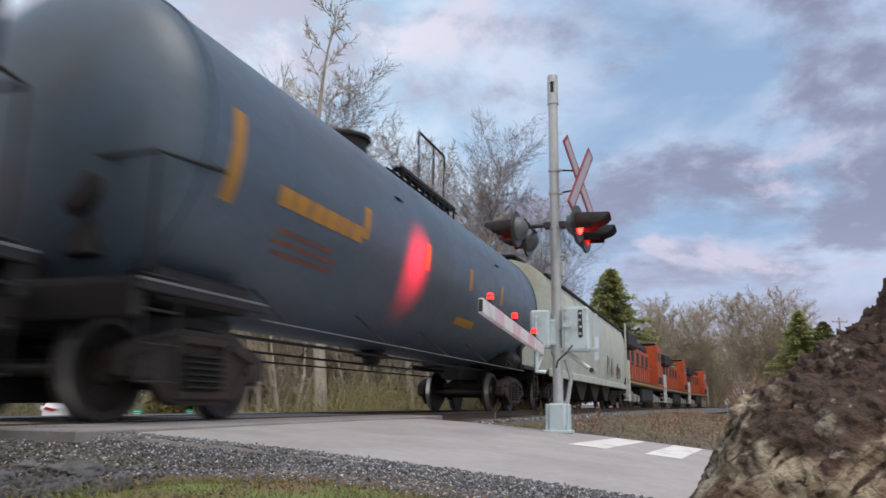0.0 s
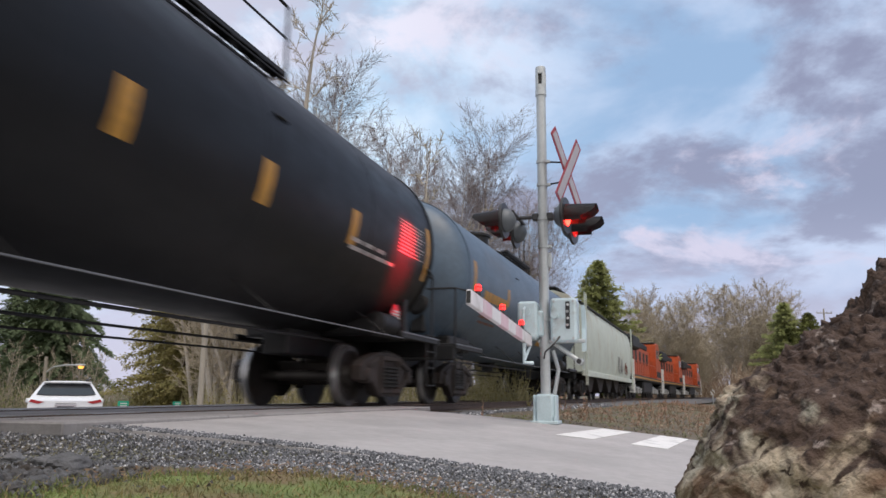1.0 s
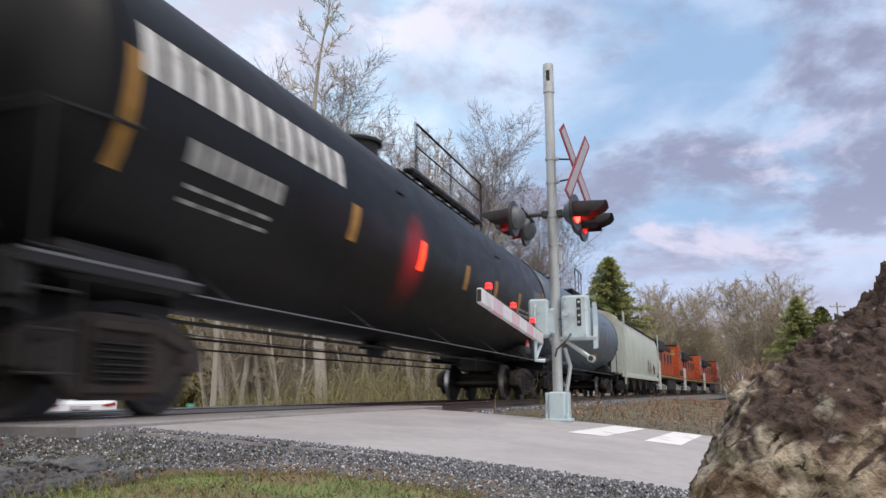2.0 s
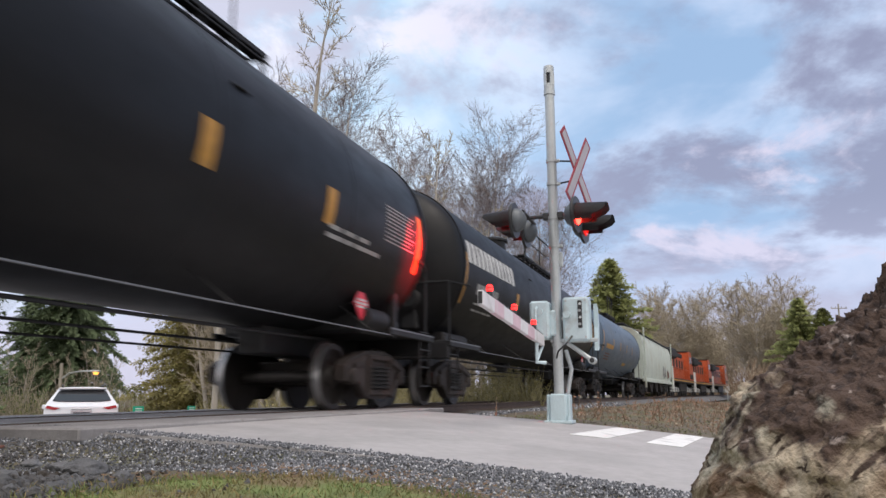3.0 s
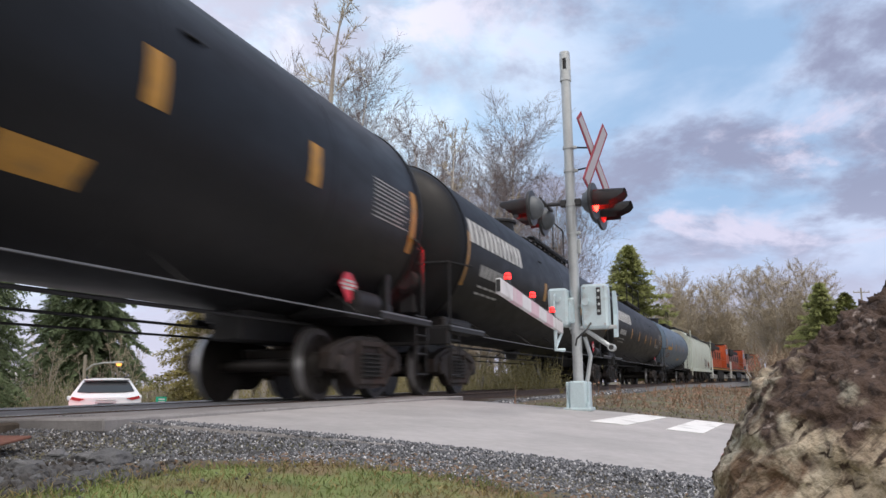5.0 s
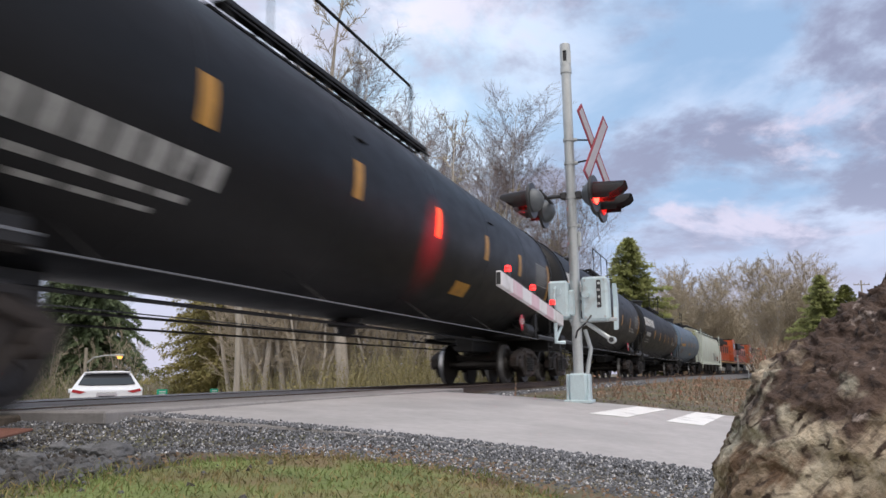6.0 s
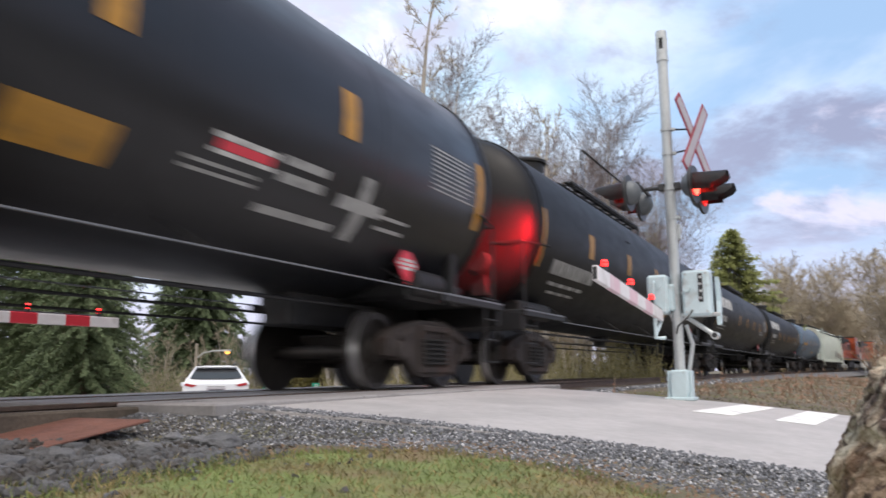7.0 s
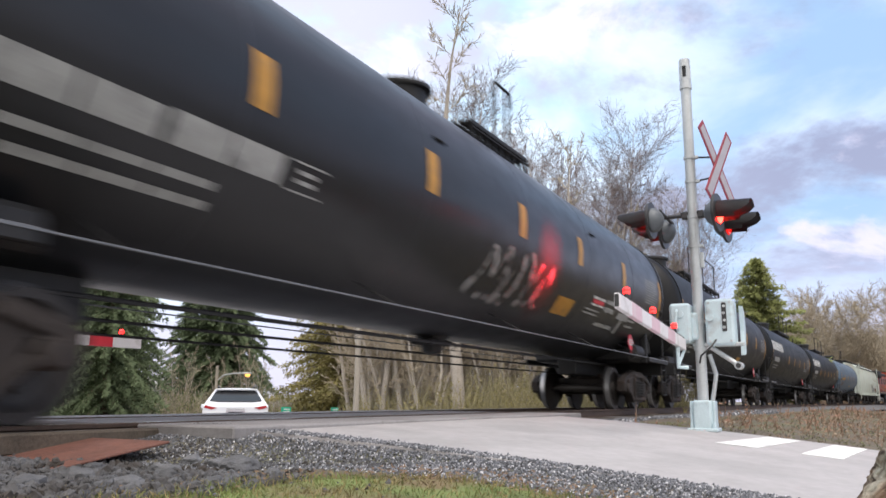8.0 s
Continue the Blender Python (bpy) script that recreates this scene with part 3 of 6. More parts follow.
def tank_car(name, label, paint, marks, walkway=(-0.3, 4.9), length=0.0, rail_z=1.045, boxy=False):
    """A tank car: marks is a list of (kind, x0, x1, angle0, angle1) on both sides."""
    car = empty(name, Matrix.Identity(4), label, "tank car", "cars of the train")
    half = HALF + length / 2
    bm = bmesh.new()
    prof = [(-half - 0.62, 0.02)]
    for a in (80, 65, 50, 35, 20, 10):
        prof.append((-half - 0.62 * math.sin(radians(a)), R_T * math.cos(radians(a)) ** 0.8))
    prof.append((-half, R_T))
    prof = prof + [(half, R_T)] + [(-x, r) for x, r in prof[:7][::-1]]
    lathe(bm, prof, 72, "x", (0, 0, ZC))
    shade(part("tank", bm, paint, car), 28)
    # jacket bands at both ends
    for sx in (-1, 1):
        bm = bmesh.new()
        lathe(bm, [(sx * (half - 0.04), R_T), (sx * (half - 0.04), R_T + 0.02), (sx * (half + 0.02), R_T + 0.02), (sx * (half + 0.02), R_T - 0.01)], 72, "x", (0, 0, ZC))
        shade(part("jacket_band", bm, paint, car))
    # weld seams round the jacket and small brackets on the side
    for x in (-5.9, -2.95, 0.0, 2.95, 5.9):
        if abs(x) < half - 0.4:
            bm = bmesh.new()
            lathe(bm, [(x - 0.03, R_T - 0.004), (x - 0.02, R_T + 0.002), (x + 0.02, R_T + 0.002), (x + 0.03, R_T - 0.004)], 72, "x", (0, 0, ZC))
            shade(part("jacket_seam", bm, paint, car))
            if abs(x) == 2.95:
                bm = bmesh.new()
                an = radians(18)
                box(bm, (x + 0.35, -(R_T + 0.01) * math.cos(an), ZC + (R_T + 0.01) * math.sin(an)), (0.28, 0.04, 0.02), 0.005)
                part("side_bracket", bm, M_STEEL, car)
    # stub sills, saddles and end platforms
    end = PITCH / 2 + length / 2 - 0.55
    tcx = TC / 2 + length / 2
    for sx in (-1, 1):
        bm = bmesh.new()
        box(bm, (sx * (tcx + end) / 2 - sx * 0.6, 0, 0.95), (end - tcx + 2.4, 0.42, 0.42), 0.02)
        box(bm, (sx * (end - 0.5), 0, 1.28), (1.0, 0.38, 0.30), 0.03)
        shade(part("stub_sill", bm, M_STEEL, car))
        bm = bmesh.new()
        box(bm, (sx * tcx, 0, 1.22), (1.5, 2.3, 0.30), 0.05)
        part("saddle", bm, M_STEEL, car)
        bm = bmesh.new()
        box(bm, (sx * end, 0, 0.98), (0.12, 2.9, 0.3), 0.02)
        part("end_sill", bm, M_STEEL, car)
        bm = bmesh.new()
        box(bm, (sx * (end - 0.42), 0, 1.13), (0.95, 2.98, 0.05), 0.01)
        for sd in (-1, 1):
            box(bm, (sx * (end - 0.9), sd * 1.47, 1.10), (1.9, 0.06, 0.10), 0.012)
            box(bm, (sx * (end - 0.9), sd * 1.50, 1.14), (1.9, 0.012, 0.025), 0.003, mi=1)
        part("end_platform", bm, [M_STEEL, M_EDGE], car, "end platform with a worn bright edge")
        # hand rails round the end, and a step ladder at each corner
        for sd in (-1, 1):
            xs = sx * (end - 0.12)
            bm = bmesh.new()
            pipe(bm, [(xs, sd * 1.42, 1.1), (xs, sd * 1.42, 2.25), (sx * (half - 0.2), sd * 1.60, 2.25), (sx * (half - 0.2), sd * 1.52, 2.3)], 0.02)
            pipe(bm, [(xs, sd * 1.42, 2.25), (xs, 0, 2.25)], 0.02)
            part("end_handrail", bm, M_STEEL, car)
            bm = bmesh.new()
            pipe(bm, [(sx * (end - 0.5), sd * 1.45, 1.1), (sx * (end - 0.5), sd * 1.45, 0.33), (sx * (end - 0.05), sd * 1.45, 0.33), (sx * (end - 0.05), sd * 1.45, 1.1)], 0.018)
            steps = part("step_ladder", bm, M_STEEL, car)
            for k in range(1, 4):
                bm = bmesh.new()
                pipe(bm, [(sx * (end - 0.05), sd * 1.45, 0.35 + k * 0.28), (sx * (end - 0.5), sd * 1.45, 0.35 + k * 0.28)], 0.014)
                part("rung", bm, M_STEEL, steps)
        coupler(car, sx * (PITCH / 2 + length / 2 - 0.12), sx)
    # brake gear at the rear end
    bm = bmesh.new()
    lathe(bm, [(-end + 0.10, 0.18), (-end + 0.14, 0.26), (-end + 0.18, 0.18)], 18, "x", (0, -0.6, 2.0))
    box(bm, (-end + 0.28, -0.6, 1.7), (0.2, 0.3, 0.6), 0.03)
    part("hand_brake", bm, M_STEEL, car)
    bm = bmesh.new()
    lathe(bm, [(half - 1.5, 0.02), (half - 1.45, 0.17), (half - 0.75, 0.17), (half - 0.7, 0.02)], 14, "x", (0, -1.12, 1.28))
    box(bm, (half - 0.45, -1.2, 1.5), (0.14, 0.14, 0.9), 0.02)
    shade(part("air_reservoir", bm, M_STEEL, car))
    # side running rail
    for sd in (-1, 1):
        bm = bmesh.new()
        box(bm, (0, sd * 1.475, rail_z), (2 * (end - 1.8), 0.022, 0.016), 0.003)
        part("side_rail", bm, M_EDGE, car, "bright worn side rail")
        for k in range(5):
            x = -end + 2.4 + k * (2 * end - 4.8) / 4
            bm = bmesh.new()
            rod(bm, (x, sd * 1.46, rail_z), (x, sd * 0.95, 1.42), 0.011, seg=6)
            part("rail_bracket", bm, M_STEEL, car)
    # brake pipes and rods
    for y, z, r in ((-0.5, 0.93, 0.022), (0.2, 0.84, 0.016), (0.5, 0.74, 0.014)):
        bm = bmesh.new()
        pipe(bm, [(-tcx + 0.6, y, z), (tcx - 0.6, y, z + 0.06)], r)
        part("brake_pipe", bm, M_STEEL, car)
    bm = bmesh.new()
    lathe(bm, [(0.86, 0.10), (0.88, 0.16), (1.0, 0.18), (1.16, 0.3)], 16, "z")
    box(bm, (0, 0, 1.02), (0.8, 0.36, 0.08), 0.03)
    shade(part("bottom_outlet", bm, M_STEEL, car))
    # manway, platform and rails on top
    zt = ZC + R_T
    px = walkway[0] - 0.75
    bm = bmesh.new()
    lathe(bm, [(zt - 0.1, 0.45), (zt + 0.30, 0.45), (zt + 0.31, 0.52), (zt + 0.37, 0.52), (zt + 0.42, 0.4), (zt + 0.43, 0.02)], 24, "z", (px, 0, 0))
    box(bm, (px + 0.9, 0.25, zt + 0.15), (0.3, 0.3, 0.4), 0.03)
    shade(part("manway", bm, M_STEEL, car, "round black manway housing"))
    if walkway:
        L0, L1, W = *walkway, 0.72
        for k in range(7):
            bm = bmesh.new()
            box(bm, ((L0 + L1) / 2, -W + k * 2 * W / 6, zt + 0.03), (L1 - L0, 0.17, 0.03), 0)
            part("walkway_plank", bm, M_STEEL, car)
        for sd in (-1, 1):
            bm = bmesh.new()
            box(bm, ((L0 + L1) / 2, sd * (W + 0.1), zt + 0.03), (L1 - L0, 0.03, 0.07), 0.008)
            part("walkway_edge", bm, M_STEEL, car)
            bm = bmesh.new()
            pipe(bm, [(L0, sd * (W + 0.14), zt - 0.08), (L1, sd * (W + 0.14), zt - 0.08)], 0.016)
            part("walkway_pipe", bm, M_STEEL, car)
        for k in range(9):
            x = L0 + 0.1 + k * (L1 - L0 - 0.2) / 8
            bm = bmesh.new()
            box(bm, (x, 0, zt - 0.01), (0.06, 2 * W + 0.26, 0.05), 0)
            part("walkway_support", bm, M_STEEL, car)
            for sd in (-1, 1):
                bm = bmesh.new()
                box(bm, (x, sd * (W + 0.1), zt - 0.12), (0.05, 0.04, 0.26), 0)
                part("walkway_bracket", bm, M_STEEL, car)
        zr = zt + 1.0
        top = new("top_railing")
        top.parent = car
        for sd in (-1, 1):
            y = sd * (W + 0.08)
            bm = bmesh.new()
            pipe(bm, [(L0 + 0.9, y, zr - 0.25), (L0 + 0.95, y, zr), (L1 - 0.75, y, zr), (L1 - 0.7, y, zr - 0.25)] if not boxy else [(L0 + 0.3, y, zt), (L0 + 0.3, y, zr), (L1, y, zr), (L1, y, zt)], 0.028)
            part("top_bar", bm, M_STEEL, top)
            if boxy:
                bm = bmesh.new()
                pipe(bm, [(L0 + 0.3, y, zr - 0.45), (L1, y, zr - 0.45)], 0.018)
                part("middle_bar", bm, M_STEEL, top)
            for x in (L0 + 0.95, (L0 + L1) / 2 + 0.2, L1 - 0.75) if not boxy else ((L0 + L1) / 2,):
                bm = bmesh.new()
                pipe(bm, [(x, y, zt), (x, y, zr)], 0.017)
                part("railing_post", bm, M_STEEL, top)
    kinds = {"amber": ("reflector", M_AMBER, "amber reflective strip"), "white": ("stencil", M_WHITE, "white painted block"),
             "grey": ("stencil", M_GREYSTENCIL, "faded grey stencil block"), "red": ("placard", M_REDSIGN, "red hazard placard"),
             "brown": ("stencil", M_RUST, "rust-brown painted block"), "redband": ("stencil", M_REDSIGN, "red painted band"), "yellow": ("stencil", M_AMBER, "yellow painted block")}
    for kind, x0, x1, a0, a1 in marks:
        if kind == "red":
            placard(car, (x0 + x1) / 2, (a0 + a1) / 2 + LIFT)
            continue
        nm, material, lab = kinds[kind]
        bm = bmesh.new()
        band(bm, x0, x1, a0 + LIFT, a1 + LIFT, R_T, ZC, -1, lift=0.006)
        part(nm, bm, material, car, lab)
    for sx in (-1, 1):
        truck(car, sx * tcx)
    return car


def ambers(xs, a0=-20.5, a1=-4.5):
    out = [("amber", x - 0.12, x + 0.12, a0, a1) for x in xs]
    return out + [("amber", -8.62, -8.44, -32, 4), ("amber", 8.28, 8.46, -26, 7)]


def bars(x0, x1, a0, a1, n, kind="grey", gap=0.22):
    w = (x1 - x0) / n
    return [(kind, x0 + i * w, x0 + (i + 1 - gap) * w, a0, a1) for i in range(n)]


AB_X = (-2.3, 0.2, 2.75, 5.25)
BLOCK = bars(-8.4, -4.6, -2, 14, 12, "white", 0.3) + bars(-7.7, -6.05, -22, -14, 6, "grey", 0.15) + bars(-7.6, -6.1, -29.5, -28, 4, "grey") + bars(-7.6, -6.1, -34.5, -33, 4, "grey")
DATA = [("grey", 6.98, 8.16 - 0.1 * (k % 3), 3.2 - k * 2.0 - 0.7, 3.2 - k * 2.0) for k in range(10)]
PLAC = [("red", 6.9, 7.2, -54, -53)]
LINES = [("grey", 5.3, 6.95, -25.5, -23.5)] + bars(5.3, 6.6, -21.5, -19.5, 3)

SPEED = 9.3
S_B0 = -25.0      # arclength of the second black car's middle at 0 s

D_MARKS = (ambers((-5.7, -2.87, -0.2, 2.4, 5.2), -11.5, 6) + bars(-7.9, -6.55, -30.2, -21.5, 2, "grey", 0.06) + bars(-6.5, -5.28, -30.2, -21.0, 2, "grey", 0.04)
           + bars(-7.7, -5.9, -38.5, -36, 3, "grey", 0.05) + bars(-7.6, -5.88, -45, -42.2, 3, "grey", 0.05)
           + [("grey", -5.2, -4.72, -21.6, -21.0), ("grey", -5.2, -4.72, -31, -30.4), ("grey", -5.1, -4.85, -25, -23.6), ("grey", -5.1, -4.85, -28, -26.6),
              ("white", 3.5, 4.25, -27.6, -25.8), ("redband", 3.55, 4.2, -30.6, -27.8), ("white", 3.5, 4.25, -32.2, -30.8),
              ("grey", 4.35, 5.0, -28, -25), ("grey", 4.35, 5.0, -34, -30.5), ("grey", 3.28, 4.1, -36.2, -35), ("grey", 3.28, 4.1, -39, -37.8),
              ("grey", 4.25, 5.4, -46, -43), ("grey", 5.62, 5.8, -48, -22), ("grey", 5.3, 6.1, -36, -31), ("grey", 6.1, 6.7, -35, -33.6), ("grey", 6.1, 6.7, -40, -38.4),
              ("yellow", 1.85, 2.65, -45.5, -33.5)]
           + DATA + PLAC)
C_MARKS = ambers((-5.8, -2.8, 0.1, 2.8, 5.4), -15, 2) + bars(-7.8, -5.3, -33.5, -24, 7) + bars(-7.6, -5.6, -41, -38.5, 4, "grey") + bars(-7.4, -5.9, -47, -45, 3, "grey") + DATA + PLAC + [("yellow", 1.6, 2.4, -45, -35)]
BLUE_MARKS = ([("amber", x - 0.11, x + 0.11, -17, -2) for x in (-3.85, -1.4, 1.1, 3.5)] + [("amber", -7.0, -6.8, -27, 6)]
              + bars(-6.05, -3.9, -20, -12.5, 6, "yellow", 0.1) + bars(-5.9, -4.5, -30, -28, 3, "brown", 0.1) + bars(-5.9, -4.3, -34.5, -32.5, 3, "brown", 0.1)
              + bars(-5.8, -4.3, -39, -37, 3, "brown", 0.1) + [("yellow", 1.0, 2.2, -43, -37)])

cars = [
    (13.0, tank_car("tank_car", "slate blue tank car with yellow and brown stencils", M_BLUE, BLUE_MARKS, walkway=(-0.8, 2.4), length=-2.6, rail_z=0.99)),
    (S_B0 + PITCH, tank_car("tank_car", "black tank car with bold white blocks near its rear end", M_BLACK, ambers((-4.3, -1.7, 0.8, 3.0, 5.3), -24, -7) + BLOCK + DATA + [("red", 7.8, 8.1, -54, -53)] + LINES, walkway=(-0.3, 4.6), boxy=True)),
    (S_B0, tank_car("tank_car", "black tank car with bold white blocks near its rear end", M_BLACK, ambers(AB_X) + BLOCK + DATA + PLAC + LINES)),
    (S_B0 - PITCH, tank_car("tank_car", "black tank car with faded grey stencils and red placard", M_BLACK, C_MARKS, walkway=(-4.6, 1.6))),
    (S_B0 - 2 * PITCH, tank_car("tank_car", "black tank car with long grey stencils and pale scrawls", M_SHINY, D_MARKS, walkway=(-0.4, 1.9), rail_z=1.14)),
]
MOVERS += [(ob, s) for s, ob in cars]


def scrawl(car, x, angle, size, seed):
    """Looping pale spray paint lying on the tank's side."""
    rng = random.Random(seed)
    bm = bmesh.new()
    for k in range(3):
        cx, ca = x + k * size * 0.55, angle + rng.uniform(-3, 3)
        pts = []
        for i in range(15):
            an = i / 14 * rng.uniform(4, 7) + k
            pts.append((cx + size * 0.32 * math.cos(an) * (1 - i / 40), ca + size * 17 * math.sin(an * 1.4)))
        for (x0, a0), (x1, a1) in zip(pts, pts[1:]):
            q = []
            for xx, aa, o in ((x0, a0, -1), (x1, a1, -1), (x1, a1, 1), (x0, a0, 1)):
                r = R_T + 0.007
                q.append(bm.verts.new((xx + o * 0.03, -r * math.cos(radians(aa + o * 1.0)), ZC + r * math.sin(radians(aa + o * 1.0)))))
            bm.faces.new(q)
    bmesh.ops.recalc_face_normals(bm, faces=bm.faces[:])
    part("spray_scrawl", bm, M_GREYSTENCIL, car, "pale spray-painted scrawl")


scrawl(cars[4][1], -1.1, -31, 0.9, 3)
scrawl(cars[4][1], 0.2, -28, 0.8, 5)


def hopper_car():
    """Covered hopper: bulging cream sides, roof walk, sloped ends, discharge bays."""
    car = empty("covered_hopper", Matrix.Identity(4), "cream covered hopper car with graffiti and rust stains", "hopper car", "cars of the train")
    L = 9.6
    sec = [(-1.42, 1.15), (-1.52, 1.6), (-1.56, 2.6), (-1.52, 3.5), (-1.38, 3.95), (-0.9, 4.35), (-0.35, 4.52)]
    sec = sec + [(-y, z) for y, z in sec[::-1]]
    bm = bmesh.new()
    rings = [[bm.verts.new((x, y, z)) for y, z in sec] for x in (-L, -L + 0.05, L - 0.05, L)]
    n = len(sec)
    for p, q in zip(rings, rings[1:]):
        for i in range(n):
            bm.faces.new((p[i], p[(i + 1) % n], q[(i + 1) % n], q[i]))
    bm.faces.new(rings[0])
    bm.faces.new(rings[-1])
    bmesh.ops.recalc_face_normals(bm, faces=bm.faces[:])
    shade(part("body", bm, M_CREAM, car), 30)
    bm = bmesh.new()
    box(bm, (0, 0, 4.66), (2 * L, 0.9, 0.05))
    for k in range(24):
        box(bm, (-L + 0.3 + k * (2 * L - 0.6) / 23, 0, 4.58), (0.06, 0.9, 0.14))
    for k in range(5):
        box(bm, (-L + 2 + k * (2 * L - 4) / 4, 0, 4.74), (2.2, 0.6, 0.12), 0.03)
    part("roof_walk", bm, M_STEEL, car, "dark roof walkway and hatches")
    for sd in (-1, 1):
        bm = bmesh.new()
        box(bm, (0, sd * 1.50, 1.10), (2 * L, 0.1, 0.24), 0.02)
        part("side_sill", bm, M_CREAM, car)
        bm = bmesh.new()
        box(bm, (0, sd * 1.40, 4.02), (2 * L, 0.14, 0.08), 0.02)
        part("eave", bm, M_STEEL, car)
        for sx in (-1, 1):
            bm = bmesh.new()
            for x in (L - 0.02, L - 0.45):
                pipe(bm, [(sx * x, sd * 1.62, 0.6), (sx * x, sd * 1.62, 4.4)], 0.025)
            for k in range(12):
                pipe(bm, [(sx * (L - 0.02), sd * 1.62, 0.7 + k * 0.31), (sx * (L - 0.45), sd * 1.62, 0.7 + k * 0.31)], 0.016)
            part("ladder", bm, M_CREAM, car)
    for k in range(4):
        x = -5.1 + k * 3.4
        bm = bmesh.new()
        extrude_outline(bm, [(x - 1.6, 1.15), (x + 1.6, 1.15), (x + 0.35, 0.35), (x - 0.35, 0.35)], -1.1, 1.1)
        part("discharge_bay", bm, M_TRUCK, car)
    for sx in (-1, 1):
        coupler(car, sx * (L + 0.45), sx)
        truck(car, sx * (L - 2.2))
    rng = random.Random(8)
    for x, z, w, h, m in ((3.0, 1.9, 0.7, 1.0, M_GREYSTENCIL), (4.1, 1.8, 0.5, 0.9, M_GREYSTENCIL), (6.4, 1.7, 1.3, 0.8, M_RUST)):
        bm = bmesh.new()
        for k in range(6):
            a = x + rng.uniform(-w, w) / 2
            box(bm, (a, -1.575, z + rng.uniform(-0.1, 0.1)), (0.12, 0.02, h * rng.uniform(0.5, 1)), 0, m=Matrix.Rotation(rng.uniform(-0.5, 0.5), 4, "Y"))
        part("spray_scrawl", bm, m, car, "faded spray-painted strokes")
    return car


MOVERS.append((hopper_car(), 32.3))


def locomotive():
    """Six-axle diesel, nose ahead: flared dark radiators behind, orange hood and cab."""
    loco = empty("locomotive", Matrix.Identity(4), "orange and black six-axle diesel locomotive", "locomotive", "cars of the train")
    bm = bmesh.new()
    box(bm, (0, 0, 1.45), (21.6, 3.0, 0.35), 0.04)
    box(bm, (0, 0, 0.85), (6.4, 2.7, 0.95), 0.12)
    part("underframe", bm, M_STEEL, loco, "black frame and fuel tank")
    bm = bmesh.new()
    box(bm, (-1.0, 0, 2.75), (14.5, 1.9, 2.3), 0.08)
    part("long_hood", bm, M_ORANGE, loco)
    bm = bmesh.new()
    box(bm, (-7.8, 0, 3.9), (4.2, 2.9, 0.9), 0.12)
    box(bm, (-1.0, 0, 4.05), (9.0, 2.0, 0.5), 0.1)
    for k in range(5):
        lathe(bm, [(4.3, 0.4), (4.42, 0.4), (4.43, 0.05)], 14, "z", (-8.6 + 1.0 * k, 0, 0))
    part("radiator", bm, M_STEEL, loco, "black flared radiator section and roof")
    bm = bmesh.new()
    box(bm, (-9.0, 0, 2.6), (2.2, 1.9, 2.0), 0.08)
    part("rear_hood", bm, M_ORANGE, loco)
    cab = bmesh.new()
    extrude_outline(cab, [(5.6, 1.6), (5.6, 4.5), (6.0, 4.65), (8.0, 4.65), (8.5, 4.3), (8.55, 3.2), (9.9, 2.9), (10.2, 1.6)], -1.5, 1.5)
    cab = part("cab", cab, M_ORANGE, loco)
    bm = bmesh.new()
    box(bm, (6.9, 0, 4.68), (2.5, 2.8, 0.10), 0.04)
    part("cab_roof", bm, M_STEEL, cab, "black cab roof")
    for sd in (-1, 1):
        for x in (-6.4, -4.2, -1.6, 1.0, 3.4):
            bm = bmesh.new()
            box(bm, (x, sd * 0.96, 3.1), (1.2, 0.03, 0.9), 0.01)
            part("grille", bm, M_STEEL, loco, "dark hood grille")
        bm = bmesh.new()
        box(bm, (-0.4, sd * 1.51, 1.45), (20.6, 0.03, 0.12), 0.005)
        part("stripe", bm, M_AMBER, loco, "yellow sill stripe")
        bm = bmesh.new()
        box(bm, (7.6, sd * 1.51, 2.0), (3.4, 0.03, 0.5), 0.01)
        part("cab_band", bm, M_STEEL, cab, "black band")
    for sd in (-1, 1):
        for x in (6.4, 7.5):
            bm = bmesh.new()
            box(bm, (x, sd * 1.505, 3.75), (0.8, 0.03, 0.7), 0.01)
            part("window", bm, M_GLASS, cab)
        bm = bmesh.new()
        for k in range(14):
            x = -10 + k * 1.15
            pipe(bm, [(x, sd * 1.45, 1.6), (x, sd * 1.45, 2.6)], 0.022)
        pipe(bm, [(-10, sd * 1.45, 2.6), (5.0, sd * 1.45, 2.6)], 0.022)
        part("handrail", bm, M_ORANGE, loco)
        for x in (-10.5, 10.5):
            bm = bmesh.new()
            for k in range(4):
                box(bm, (x, sd * 1.35, 0.45 + k * 0.3), (0.4, 0.35, 0.05))
            pipe(bm, [(x + 0.22, sd * 1.5, 0.4), (x + 0.22, sd * 1.5, 2.6)], 0.04)
            pipe(bm, [(x - 0.22, sd * 1.5, 0.4), (x - 0.22, sd * 1.5, 2.6)], 0.04)
            part("step", bm, M_WHITE, loco, "white step rails")
    for sx in (-1, 1):
        bm = bmesh.new()
        box(bm, (sx * 6.4, -1.05, 0.62), (4.6, 0.2, 0.45), 0.05)
        box(bm, (sx * 6.4, 1.05, 0.62), (4.6, 0.2, 0.45), 0.05)
        box(bm, (sx * 6.4, 0, 0.8), (1.0, 2.2, 0.4), 0.05)
        for k in (-1, 0, 1):
            for sd in (-1, 1):
                box(bm, (sx * 6.4 + k * 1.9, sd * 1.2, 0.55), (0.45, 0.2, 0.4), 0.04)
        t = part("truck", bm, M_GREYSTENCIL, loco, "silver-grey three-axle bogie")
